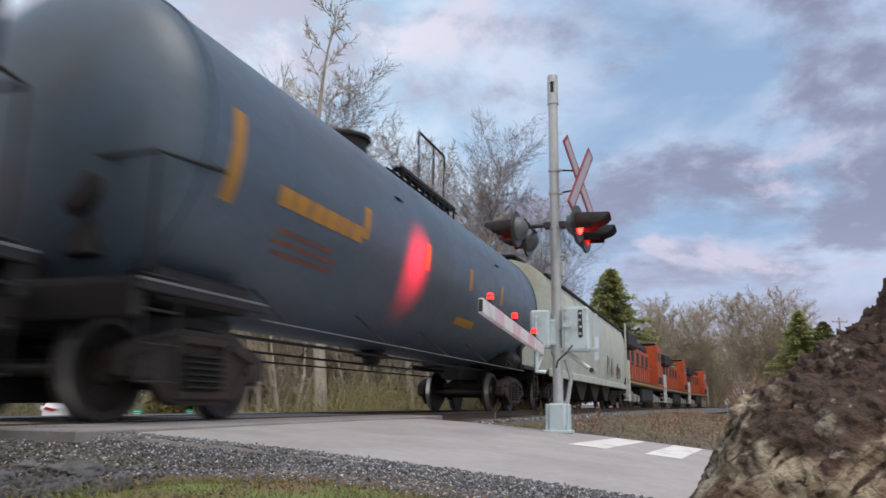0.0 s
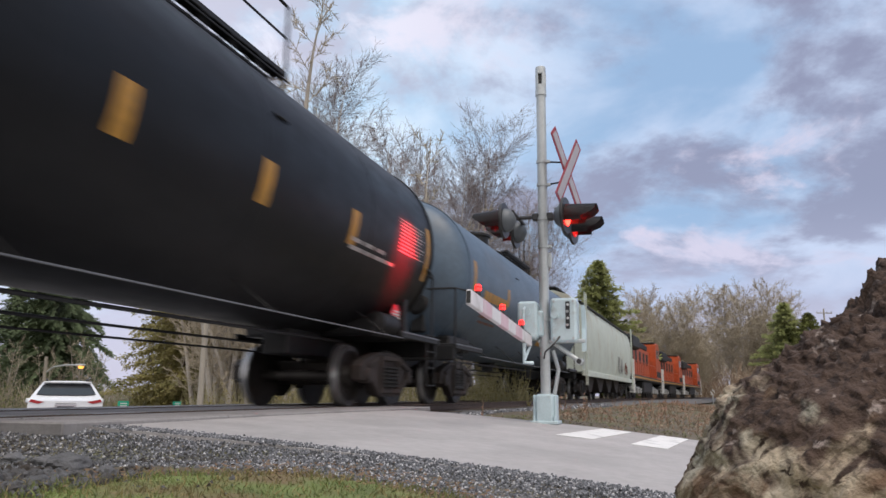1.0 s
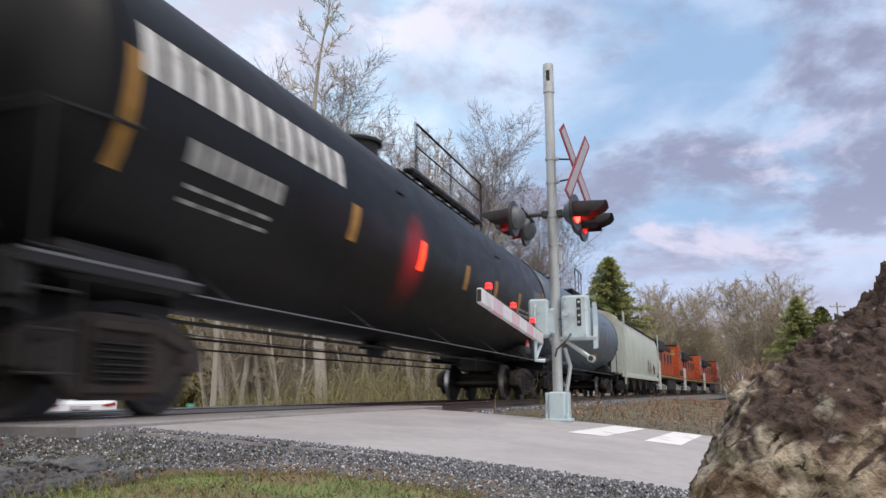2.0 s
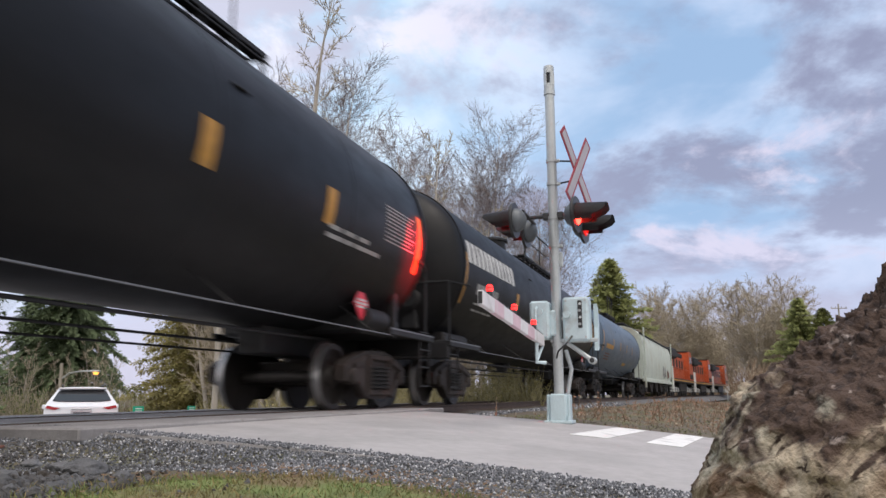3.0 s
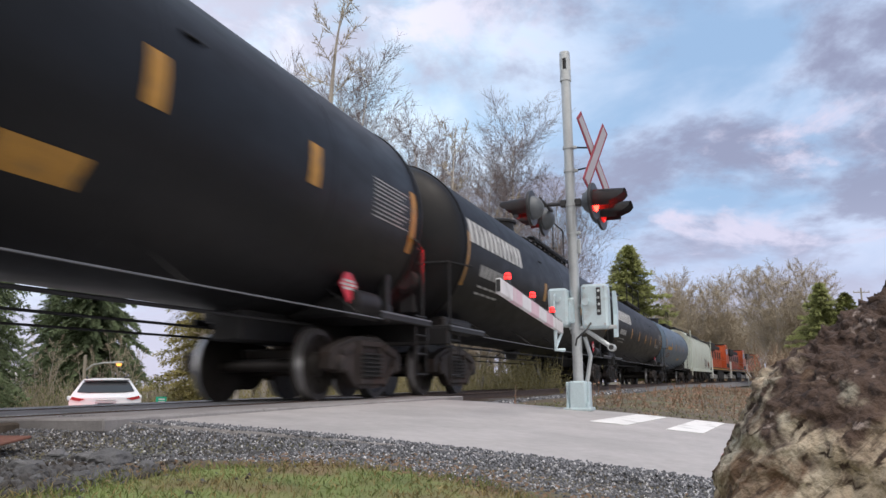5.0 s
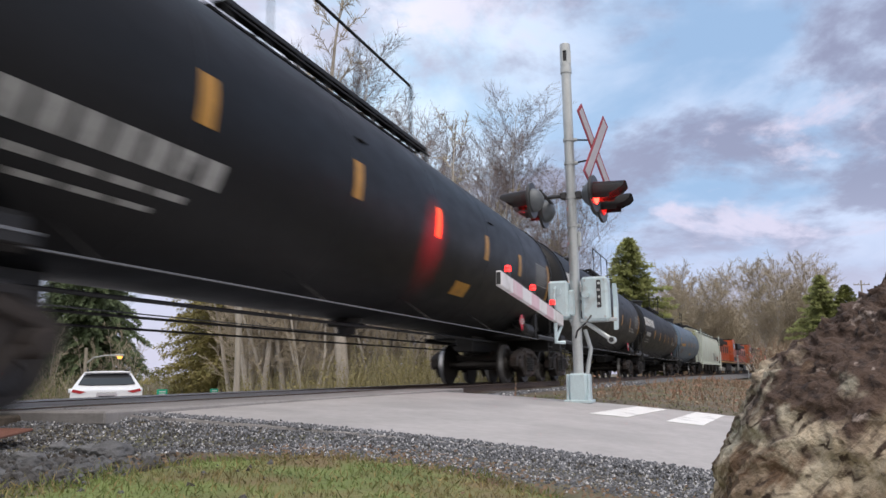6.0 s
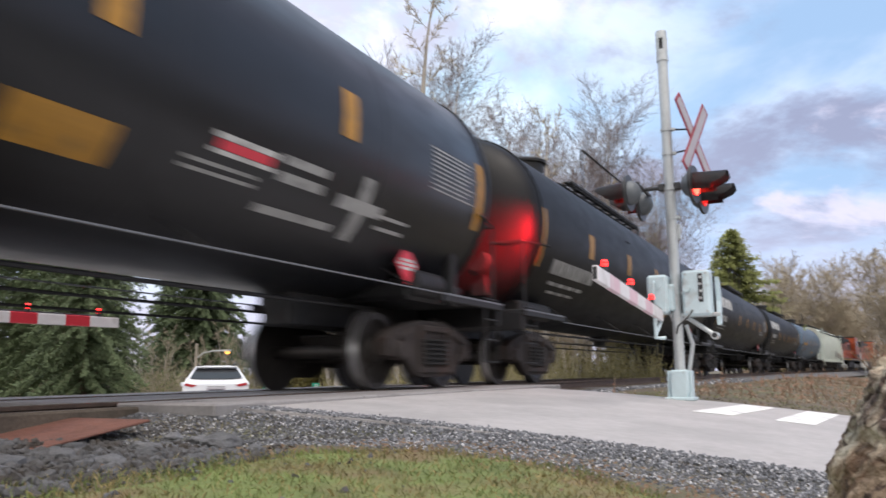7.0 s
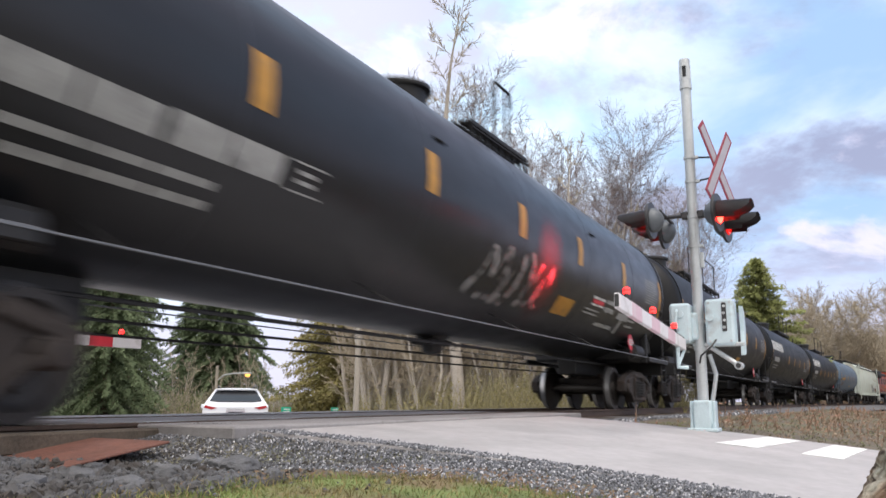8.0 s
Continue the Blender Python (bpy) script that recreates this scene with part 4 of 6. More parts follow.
        for k in (-1, 0, 1):
            w = shade(part("wheelset", wheelset_mesh(), [M_WHEEL, M_BRIGHT], t))
            w.location = (sx * 6.4 + k * 1.9, 0, WHEEL_R)
        coupler(loco, sx * 11.1, sx)
    return loco


first = locomotive()
MOVERS.append((first, 54.3))
for k in (1, 2):
    MOVERS.append((copy_thing(first, Matrix.Identity(4)), 54.3 + 22.3 * k))

# ---- crossing signals: local x along the track, y away from the camera's side (towards the track), z up ----


def lamp_head(signal, x, y, z, face, lit):
    """A flashing-light unit: black target, hooded lens, grey domed back. face: degrees about z, 0 looks along -y."""
    m = Matrix.Translation((x, y, z)) @ Matrix.Rotation(radians(face), 4, "Z") @ Matrix.Diagonal((0.9, 0.9, 0.9, 1))
    bm = bmesh.new()
    lathe(bm, [(-0.02, 0.02), (-0.02, 0.265), (0.0, 0.27), (0.02, 0.265), (0.02, 0.05)], 36, "y")
    bmesh.ops.transform(bm, matrix=m, verts=bm.verts[:])
    head = shade(part("lamp_head", bm, M_HOOD, signal, "round black target with a hooded red lens"))
    bm = bmesh.new()
    lathe(bm, [(0.02, 0.18), (0.08, 0.17), (0.14, 0.12), (0.175, 0.05), (0.18, 0.01)], 24, "y")
    bmesh.ops.transform(bm, matrix=m, verts=bm.verts[:])
    shade(part("back_dome", bm, M_DOME, head, "grey cast back"))
    bm = bmesh.new()
    lathe(bm, [(-0.06, 0.01), (-0.055, 0.08), (-0.04, 0.14), (-0.022, 0.155)], 24, "y")
    bmesh.ops.transform(bm, matrix=m, verts=bm.verts[:])
    shade(part("lens", bm, M_LENS_ON if lit else M_LENS_DIM, head, "glowing red lens" if lit else "dim red lens"))
    bm = bmesh.new()
    rows = []
    for i in range(13):
        a = radians(-35 + i * 250 / 12)
        r, dpt = 0.17, 0.46 if 2 < i < 10 else (0.40 if i in (2, 10) else 0.26)
        rows.append([bm.verts.new((r * math.cos(a), -0.02, r * math.sin(a))), bm.verts.new((r * 0.95 * math.cos(a), -dpt, r * 0.95 * math.sin(a) - 0.05 * dpt))])
    for a, b in zip(rows, rows[1:]):
        bm.faces.new((a[0], b[0], b[1], a[1]))
    ex = bmesh.ops.solidify(bm, geom=bm.faces[:], thickness=0.006)
    bmesh.ops.transform(bm, matrix=m, verts=bm.verts[:])
    bmesh.ops.recalc_face_normals(bm, faces=bm.faces[:])
    shade(part("hood", bm, M_HOOD, head), 50)
    return head


def arm_lamp(signal, x, y, z, lit=True):
    bm = bmesh.new()
    rod(bm, (x, y, z), (x, y, z + 0.05), 0.03, seg=10)
    base = part("arm_lamp", bm, M_HOOD, signal, "small red gate-arm lamp")
    bm = bmesh.new()
    lathe(bm, [(z + 0.05, 0.024), (z + 0.06, 0.035), (z + 0.10, 0.035), (z + 0.115, 0.022), (z + 0.118, 0.006)], 16, "z", (x, y, 0))
    shade(part("lens", bm, M_ARMLENS if lit else M_LENS_DIM, base, "glowing red lens"))
    bm = bmesh.new()
    for k in (1,):
        lathe(bm, [(z + 0.050 + k * 0.032, 0.036), (z + 0.055 + k * 0.032, 0.043), (z + 0.060 + k * 0.032, 0.036)], 14, "z", (x, y, 0))
    part("lamp_cage", bm, M_HOOD, base)


def crossing_signal(m, label, arm_len, arm_y, stripe0, rise, band_paint):
    ob = empty("crossing_signal", m, label, "crossing signal", "crossing signals")
    # base casting with flanges and bolts
    bm = bmesh.new()
    box(bm, (0, 0, 0.19), (0.24, 0.24, 0.38), 0.03)
    box(bm, (0, 0, 0.02), (0.36, 0.36, 0.04), 0.008)
    for sx in (-1, 1):
        box(bm, (sx * 0.135, 0, 0.20), (0.035, 0.2, 0.34), 0.01)
        box(bm, (0, sx * 0.135, 0.20), (0.2, 0.035, 0.34), 0.01)
        for sy in (-1, 1):
            rod(bm, (sx * 0.13, sy * 0.13, 0.03), (sx * 0.13, sy * 0.13, 0.1), 0.02, seg=6)
            rod(bm, (sx * 0.125, sy * 0.06, 0.34), (sx * 0.165, sy * 0.06, 0.34), 0.018, seg=6)
    shade(part("base", bm, M_CABINET, ob, "pale cast junction base with bolts"))
    bm = bmesh.new()
    rod(bm, (0, 0, 0.36), (0, 0, 4.62), 0.066, seg=28)
    shade(part("mast", bm, M_GALV, ob, "grey galvanised pipe mast"))
    bm = bmesh.new()
    lathe(bm, [(4.52, 0.068), (4.52, 0.078), (4.60, 0.078), (4.60, 0.073), (4.68, 0.073)], 28, "z")
    for k in range(4):
        a = radians(45 + 90 * k)
        box(bm, (0.066 * math.cos(a), 0.066 * math.sin(a), 4.75), (0.014, 0.055, 0.20), 0, m=Matrix.Rotation(a, 4, "Z"))
    lathe(bm, [(4.84, 0.073), (4.93, 0.073), (4.95, 0.069), (4.955, 0.01)], 28, "z")
    shade(part("mast_cap", bm, M_GALV, ob, "pinnacle cap with open slots"))
    # added black rod that gives the cap's slots their shade by colour
    bm = bmesh.new()
    rod(bm, (0, 0, 4.66), (0, 0, 4.86), 0.045, seg=12)
    part("cap_core", bm, M_HOOD, ob)
    for z in (2.74, 2.35, 3.22, 3.55, 1.36, 1.02):
        bm = bmesh.new()
        lathe(bm, [(z - 0.02, 0.067), (z - 0.02, 0.079), (z + 0.02, 0.079), (z + 0.02, 0.067)], 24, "z")
        box(bm, (0, -0.09, z), (0.05, 0.05, 0.04), 0.008)
        shade(part("clamp", bm, M_GALV, ob))
    # crossbuck
    sign = bmesh.new()
    rod(sign, (0, -0.06, 3.55), (0.0, -0.30, 3.52), 0.012, seg=6)
    rod(sign, (0, -0.06, 3.22), (0.0, -0.30, 3.25), 0.012, seg=6)
    sign = part("crossbuck", sign, M_STEEL, ob, "white X-shaped crossbuck sign with red borders")
    mm = Matrix.Translation((0.0, -0.33, 3.40)) @ Matrix.Rotation(radians(-16), 4, "Z")
    for i, ang in enumerate((47, -52)):
        y = -0.012 * (1 + i * 2)
        bm = bmesh.new()
        box(bm, (0, y, 0), (1.27 - 0.06 * i, 0.012, 0.20), 0.003, m=Matrix.Rotation(radians(ang), 4, "Y"))
        bmesh.ops.transform(bm, matrix=mm, verts=bm.verts[:])
        part("blade", bm, M_XRED, sign, "red-bordered blade")
        for yy in (y - 0.008, y + 0.008):
            bm = bmesh.new()
            box(bm, (0, 0, 0), (1.18 - 0.06 * i, 0.004, 0.125), 0, m=Matrix.Rotation(radians(ang), 4, "Y"))
            bmesh.ops.translate(bm, vec=(0, yy, 0), verts=bm.verts[:])
            bmesh.ops.transform(bm, matrix=mm, verts=bm.verts[:])
            part("blade_face", bm, M_XWHITE, sign, "greyed white face")
    # lamp cross arm: pairs look both ways along the road
    bm = bmesh.new()
    rod(bm, (0, -0.30, 2.77), (0, 0.40, 2.77), 0.026, seg=10)
    for y in (-0.24, 0.34):
        rod(bm, (-0.40, y, 2.77), (0.40, y, 2.77), 0.024, seg=10)
    for y in (-0.1, 0.1):
        box(bm, (0, y, 2.77), (0.1, 0.09, 0.1), 0.015)
    part("lamp_arm", bm, M_HOOD, ob, "black lamp cross arm")
    for x in (-0.38, 0.38):
        lamp_head(ob, x, -0.36, 2.68, -8, x < 0)
        lamp_head(ob, x, 0.46, 2.66, 176, True)
    # gate machine
    bm = bmesh.new()
    box(bm, (-0.02, 0.20, 1.34), (0.36, 0.26, 0.50), 0.03)
    box(bm, (-0.02, 0.06, 1.30), (0.18, 0.12, 0.34), 0.02)
    gate = shade(part("gate_machine", bm, M_CABINET, ob, "pale grey gate mechanism box"))
    bm = bmesh.new()
    box(bm, (0.02, -0.27, 1.34), (0.34, 0.34, 0.58), 0.03)
    shade(part("relay_box", bm, M_CABINET, gate))
    # black bar laid on the box face, painting the shade in its slot
    bm = bmesh.new()
    box(bm, (-0.152, -0.33, 1.40), (0.03, 0.055, 0.36), 0.008)
    part("dark_panel", bm, M_HOOD, gate)
    for k in range(4):
        bm = bmesh.new()
        rod(bm, (-0.185, -0.33 + 0.008 * (-1) ** k, 1.27 + 0.088 * k), (-0.160, -0.33, 1.27 + 0.088 * k), 0.018, seg=8)
        shade(part("terminal", bm, M_GALV, gate))
    for y, z in ((-0.15, 1.10), (-0.15, 1.58), (-0.40, 1.10), (-0.40, 1.58)):
        bm = bmesh.new()
        rod(bm, (-0.168, y, z), (-0.148, y, z), 0.016, seg=6)
        part("cover_bolt", bm, M_GALV, gate)
    bm = bmesh.new()
    pipe(bm, [(-0.16, -0.22, 1.12), (-0.24, -0.16, 1.02), (-0.22, -0.04, 0.92), (-0.10, 0.0, 0.84)], 0.012)
    part("cable", bm, M_HOOD, gate)
    bm = bmesh.new()
    pipe(bm, [(-0.25, 0.22, 1.22), (-0.34, 0.22, 1.34), (-0.33, 0.22, 1.46), (-0.25, 0.22, 1.50)], 0.016)
    part("arm_bracket", bm, M_CABINET, gate)
    for x, y, z in ((-0.22, 0.20, 1.45), (-0.22, 0.20, 1.17), (-0.2, -0.16, 1.40)):
        bm = bmesh.new()
        rod(bm, (x, y, z), (x + 0.08, y, z), 0.05, seg=14)
        shade(part("bolt_boss", bm, M_CABINET, gate))
    bm = bmesh.new()
    extrude_outline(bm, [(0.14, 1.56), (0.26, 1.50), (0.34, 1.30), (0.26, 0.96), (0.12, 0.94), (0.18, 1.25)], -0.52, -0.47)
    part("counterweight_arm", bm, M_CABINET, gate)
    bm = bmesh.new()
    box(bm, (0.0, -0.22, 1.07), (0.06, 0.62, 0.05), 0.01)
    rod(bm, (0.0, -0.10, 1.06), (-0.05, -0.46, 0.80), 0.03, seg=10)
    rod(bm, (-0.14, -0.46, 0.80), (0.05, -0.46, 0.80), 0.048, seg=14)
    shade(part("counterweight_bracket", bm, M_GALV, gate))
    # black disc on the closed tube end, standing in for the shade of its bore
    bm = bmesh.new()
    rod(bm, (-0.15, -0.46, 0.80), (-0.143, -0.46, 0.80), 0.032, seg=14)
    part("tube_mouth", bm, M_HOOD, gate)
    bm = bmesh.new()
    pipe(bm, [(0.05, -0.1, 0.95), (0.09, -0.16, 0.7), (0.06, -0.1, 0.35)], 0.028, seg=8)
    part("conduit", bm, M_GALV, ob)
    bm = bmesh.new()
    box(bm, (0.0, -0.085, 2.16), (0.05, 0.05, 0.2), 0.01)
    part("small_box", bm, M_GALV, ob)
    # arm
    h = 0.145
    x0, x1, za = -0.22, -arm_len, 1.06
    bm = bmesh.new()
    box(bm, ((x0 + x1) / 2, arm_y, za), (x0 - x1, 0.055, h), 0.008)
    arm = part("gate_arm", bm, M_ARM, ob, "white gate arm with faded red bands")
    arm.matrix_basis = Matrix.Translation((x0, 0, za)) @ Matrix.Rotation(radians(rise), 4, "Y") @ Matrix.Translation((-x0, 0, -za))
    # black plate on the solid tip: painted shade of the arm's hollow
    bm = bmesh.new()
    box(bm, (x1 - 0.002, arm_y, za), (0.006, 0.040, h - 0.03), 0)
    part("arm_end", bm, M_HOOD, arm, "black plate painted as the shade inside the arm's end")
    x, k = x1 + stripe0, 0
    while x < x0 - 0.3:
        bm = bmesh.new()
        box(bm, (x + 0.2, arm_y, za), (0.40, 0.058, h + 0.003), 0.008)
        part("red_band", bm, band_paint, arm, "red band")
        x += 0.81
    bm = bmesh.new()
    for k in range(10):
        box(bm, (x1 + 0.9 + k * 0.19, arm_y, za + h / 2 + 0.012), (0.03, 0.03, 0.03))
    pipe(bm, [(x1 + 0.3, arm_y, za + h / 2 + 0.012), (x0, arm_y, za + h / 2 + 0.012)], 0.012)
    part("arm_cable", bm, M_HOOD, arm)
    for xl, lit in ((x1 + 0.35, True), (x1 + 1.45, True), (x1 + 2.55, True)):
        arm_lamp(arm, xl, arm_y, za + h / 2, lit)
    bm = bmesh.new()
    pipe(bm, [(-0.62, arm_y, 0.98), (-0.62, arm_y, 0.74), (-0.55, arm_y - 0.1, 0.74)], 0.024)
    pipe(bm, [(-0.62, arm_y, 0.76), (-0.2, arm_y, 1.0)], 0.02)
    part("arm_support", bm, M_CABINET, arm)
    return ob


def signal_glow(m, x, y, z, face):
    """The beam of a lit signal lens."""
    g = new("signal_beam", bpy.data.lights.new("signal_beam", "SPOT"))
    g.data.energy, g.data.color, g.data.spot_size, g.data.spot_blend, g.data.shadow_soft_size = 4200, (1, 0.01, 0.02), radians(29), 1.0, 0.4
    p = m @ Matrix.Translation((x, y, z)) @ Matrix.Rotation(radians(face), 4, "Z") @ Matrix.Translation((0, -0.10, 0))
    d = (m @ Matrix.Rotation(radians(face), 4, "Z")).to_3x3() @ Vector((0, -1, 0))
    g.matrix_world = look(p.translation, p.translation + d + Vector((0, 0, -0.13)))


M_NEAR = pose(*at(10.52, 3.85, road_z(3.85) - 0.005), 0, 0, TURN0) @ Matrix.Diagonal((1.03, 1.03, 1.03, 1))
crossing_signal(M_NEAR, "galvanised crossing mast with crossbuck, red lamps and lowered arm", 3.35, 0.16, 0.45, 3.7, M_ARMRED)
signal_glow(M_NEAR, 0.1, 0.56, 2.66, 161)
M_FAR = pose(*at(3.7, -3.9, road_z(-3.9) - 0.02), 0, 0, TURN0 + 180)
crossing_signal(M_FAR, "galvanised crossing mast beyond the track with lowered red-banded arm", 4.35, 0.16, 0.5, 0.5, M_BANDRED)

# ---- road paint ----


def paint_bar(s0, s1, w0, w1, skew):
    bm = bmesh.new()
    rows = []
    for i in range(7):
        s = s0 + (s1 - s0) * i / 6
        o = skew * (i / 6)
        rows.append([bm.verts.new(at(s, w + o, road_z(w + o) + 0.012 * math.sin(math.pi * (s - ROAD0) / 6.5) + 0.006)) for w in (w0, (w0 + w1) / 2, w1)])
    for a, b in zip(rows, rows[1:]):
        for i in range(2):
            bm.faces.new((a[i], a[i + 1], b[i + 1], b[i]))
    bmesh.ops.recalc_face_normals(bm, faces=bm.faces[:])
    r = bmesh.ops.extrude_face_region(bm, geom=bm.faces[:])
    bmesh.ops.translate(bm, vec=(0, 0, -0.004), verts=[g for g in r["geom"] if isinstance(g, bmesh.types.BMVert)])
    bmesh.ops.recalc_face_normals(bm, faces=bm.faces[:])
    return tagged(part("road_marking", bm, M_PAINT), "white painted bar on the asphalt", "road marking", "painted bars", "structure")


paint_bar(8.15, 10.7, 4.33, 4.71, 0.25)
paint_bar(8.15, 10.8, 5.09, 5.44, 0.23)


# ---- white car beyond the track ----


def suv(m):
    car = empty("parked_suv", m, "white sport utility car seen from behind beyond the track", "car")
    prof = [(-2.25, 0.42), (-2.30, 0.75), (-2.27, 1.15), (-2.06, 1.28), (-1.62, 1.62), (-1.2, 1.66), (0.1, 1.64), (0.95, 1.12), (2.0, 0.98), (2.28, 0.7), (2.25, 0.38)]
    half = [0.86, 0.92, 0.90, 0.84, 0.62, 0.60, 0.62, 0.82, 0.84, 0.86, 0.84]
    bm = bmesh.new()
    rows = [[bm.verts.new((x, sd * h * f, z + (0.03 if f < 1 and z > 1.5 else 0))) for sd, f in ((-1, 1), (-1, 0.6), (1, 0.6), (1, 1))] for (x, z), h in zip(prof, half)]
    base = [[bm.verts.new((x, sd * h * 0.98, 0.32)) for sd in (-1, 1)] for (x, z), h in zip(prof, half)]
    for a, b in zip(rows, rows[1:]):
        for i in range(3):
            bm.faces.new((a[i], a[i + 1], b[i + 1], b[i]))
    # sides: a belt from sill to roof
    for sd, k in ((-1, 0), (1, 3)):
        j = 0 if sd < 0 else 1
        for i in range(len(prof) - 1):
            bm.faces.new((rows[i][k], rows[i + 1][k], base[i + 1][j], base[i][j]))
    bm.faces.new((rows[0][0], rows[0][1], rows[0][2], rows[0][3], base[0][1], base[0][0]))
    bm.faces.new((rows[-1][0], rows[-1][1], rows[-1][2], rows[-1][3], base[-1][1], base[-1][0]))
    bmesh.ops.recalc_face_normals(bm, faces=bm.faces[:])
    shade(part("body", bm, M_CARPAINT, car), 40)
    bm = bmesh.new()
    extrude_outline(bm, [(-0.72, -0.24), (-0.60, 0.14), (-0.52, 0.20), (0.52, 0.20), (0.60, 0.14), (0.72, -0.24), (0.45, -0.28), (-0.45, -0.28)], -0.012, 0.012)
    bmesh.ops.transform(bm, matrix=Matrix.Translation((-1.86, 0, 1.465)) @ Matrix.Rotation(radians(52), 4, "Y") @ Matrix.Rotation(radians(90), 4, "Z"), verts=bm.verts[:])
    part("rear_window", bm, M_GLASS, car, "dark tinted rear window")
    bm = bmesh.new()
    box(bm, (-1.66, 0, 1.64), (0.30, 1.18, 0.045), 0.015)
    part("spoiler", bm, M_CARPAINT, car)
    for sd in (-1, 1):
        bm = bmesh.new()
        extrude_outline(bm, [(0.52 * sd, 1.12), (0.84 * sd, 1.19), (0.88 * sd, 1.12), (0.66 * sd, 1.07)], -0.03, 0.03)
        bmesh.ops.transform(bm, matrix=Matrix.Translation((-2.265, 0, 0)) @ Matrix.Rotation(radians(90), 4, "Z"), verts=bm.verts[:])
        part("tail_lamp", bm, M_TAIL, car, "narrow red tail lamp")
        bm = bmesh.new()
        pipe(bm, [(-1.4, sd * 0.52, 1.70), (-1.3, sd * 0.52, 1.735), (0.0, sd * 0.52, 1.72), (0.1, sd * 0.52, 1.68)], 0.022)
        part("roof_rail", bm, M_HOOD, car)
        bm = bmesh.new()
        box(bm, (0.95, sd * 0.98, 1.12), (0.12, 0.18, 0.14), 0.03)
        part("mirror", bm, M_CARPAINT, car)
        for x in (-1.45, 1.4):
            bm = bmesh.new()
            lathe(bm, [(sd * 0.66, 0.2), (sd * 0.66, 0.36), (sd * 0.70, 0.37), (sd * 0.86, 0.37), (sd * 0.89, 0.35), (sd * 0.89, 0.2)], 24, "y", (x, 0, 0.37))
            w = shade(part("wheel", bm, M_TYRE, car))
            bm = bmesh.new()
            lathe(bm, [(sd * 0.86, 0.22), (sd * 0.895, 0.2), (sd * 0.885, 0.03)], 20, "y", (x, 0, 0.37))
            shade(part("rim", bm, M_GALV, w, "grey alloy rim"))
    bm = bmesh.new()
    box(bm, (-2.315, 0, 0.98), (0.02, 0.52, 0.14), 0.004)
    part("number_plate", bm, M_XWHITE, car, "pale plate")
    bm = bmesh.new()
    box(bm, (-2.328, 0, 0.98), (0.006, 0.40, 0.05))
    part("plate_bar", bm, M_GLASS, car)
    bm = bmesh.new()
    box(bm, (-2.29, 0, 0.52), (0.10, 1.62, 0.22), 0.03)
    part("bumper", bm, M_HOOD, car)
    bm = bmesh.new()
    box(bm, (-2.31, 0, 1.09), (0.03, 0.5, 0.03), 0.008)
    part("trim_strip", bm, M_BRIGHT, car)
    return car


def seen(bear, d):
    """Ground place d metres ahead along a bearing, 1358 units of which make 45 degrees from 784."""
    return (bear - 784) / 1358 * d, d


x, y = seen(161, 23.2)
s, w = sw(x, y)
suv(pose(x, y, road_z(w), 0, 0, 90 + 25))

# ---- poles and signs ----


def utility_pole(bear, d, h, r=0.13):
    x, y = seen(bear, d)
    ob = empty("utility_pole", pose(x, y, -1.75), "weathered grey wooden utility pole", "pole")
    bm = bmesh.new()
    rod(bm, (0, 0, 0), (0.12, 0, h), r, r * 0.64, 12)
    shade(part("pole", bm, M_POLE, ob))
    bm = bmesh.new()
    box(bm, (0.12, -0.1, h - 0.6), (2.2, 0.1, 0.12), 0.01)
    part("cross_arm", bm, M_POLE, ob)
    for k in (-0.9, -0.3, 0.5, 1.1):
        bm = bmesh.new()
        lathe(bm, [(h - 0.54, 0.03), (h - 0.46, 0.05), (h - 0.40, 0.03), (h - 0.36, 0.04), (h - 0.33, 0.01)], 10, "z", (k, -0.1, 0))
        part("insulator", bm, M_GREYSTENCIL, ob)


utility_pole(390, 23.5, 9.5, 0.1)
utility_pole(1490, 105, 14.0, 0.16)


def street_lamp(bear, d, top):
    x, y = seen(bear, d)
    z0 = -1.75
    ob = empty("street_lamp", pose(x, y, z0), "grey street lamp with a glowing orange head", "street lamp")
    h = top - z0
    bm = bmesh.new()
    rod(bm, (0, 0, 0), (0, 0, h + 0.5), 0.13, 0.1, 10)
    part("pole", bm, M_POLE, ob)
    bm = bmesh.new()
    pipe(bm, [(0, 0, h - 0.5), (0.5, 0, h - 0.12), (1.2, 0, h), (1.9, 0, h)], 0.05)
    part("arm", bm, M_GALV, ob)
    bm = bmesh.new()
    box(bm, (2.1, 0, h), (0.6, 0.26, 0.14), 0.04)
    part("head", bm, M_GALV, ob)
    bm = bmesh.new()
    lathe(bm, [(h - 0.22, 0.02), (h - 0.2, 0.12), (h - 0.07, 0.18)], 12, "z", (2.15, 0, 0))
    part("lens", bm, M_SODIUM, ob, "glowing orange lens")


street_lamp(121, 48, 1.75)


def road_sign(bear, d, z, w, h):
    x, y = seen(bear, d)
    ob = empty("road_sign", pose(x, y, -1.75), "small green road sign on a post", "road sign", "green signs")
    bm = bmesh.new()
    box(bm, (0, 0, z + 1.75), (w, 0.02, h), 0.006)
    p = part("panel", bm, M_GREENSIGN, ob)
    bm = bmesh.new()
    for k in (-0.2, 0.15):
        box(bm, (0.02, -0.014, z + 1.75 + k * h), (w * 0.6, 0.006, h * 0.14))
    part("lettering_bar", bm, M_WHITE, p, "white bars")
    bm = bmesh.new()
    box(bm, (0, 0.03, (z + 1.75) / 2), (0.05, 0.04, z + 1.75))
    part("post", bm, M_GALV, ob)


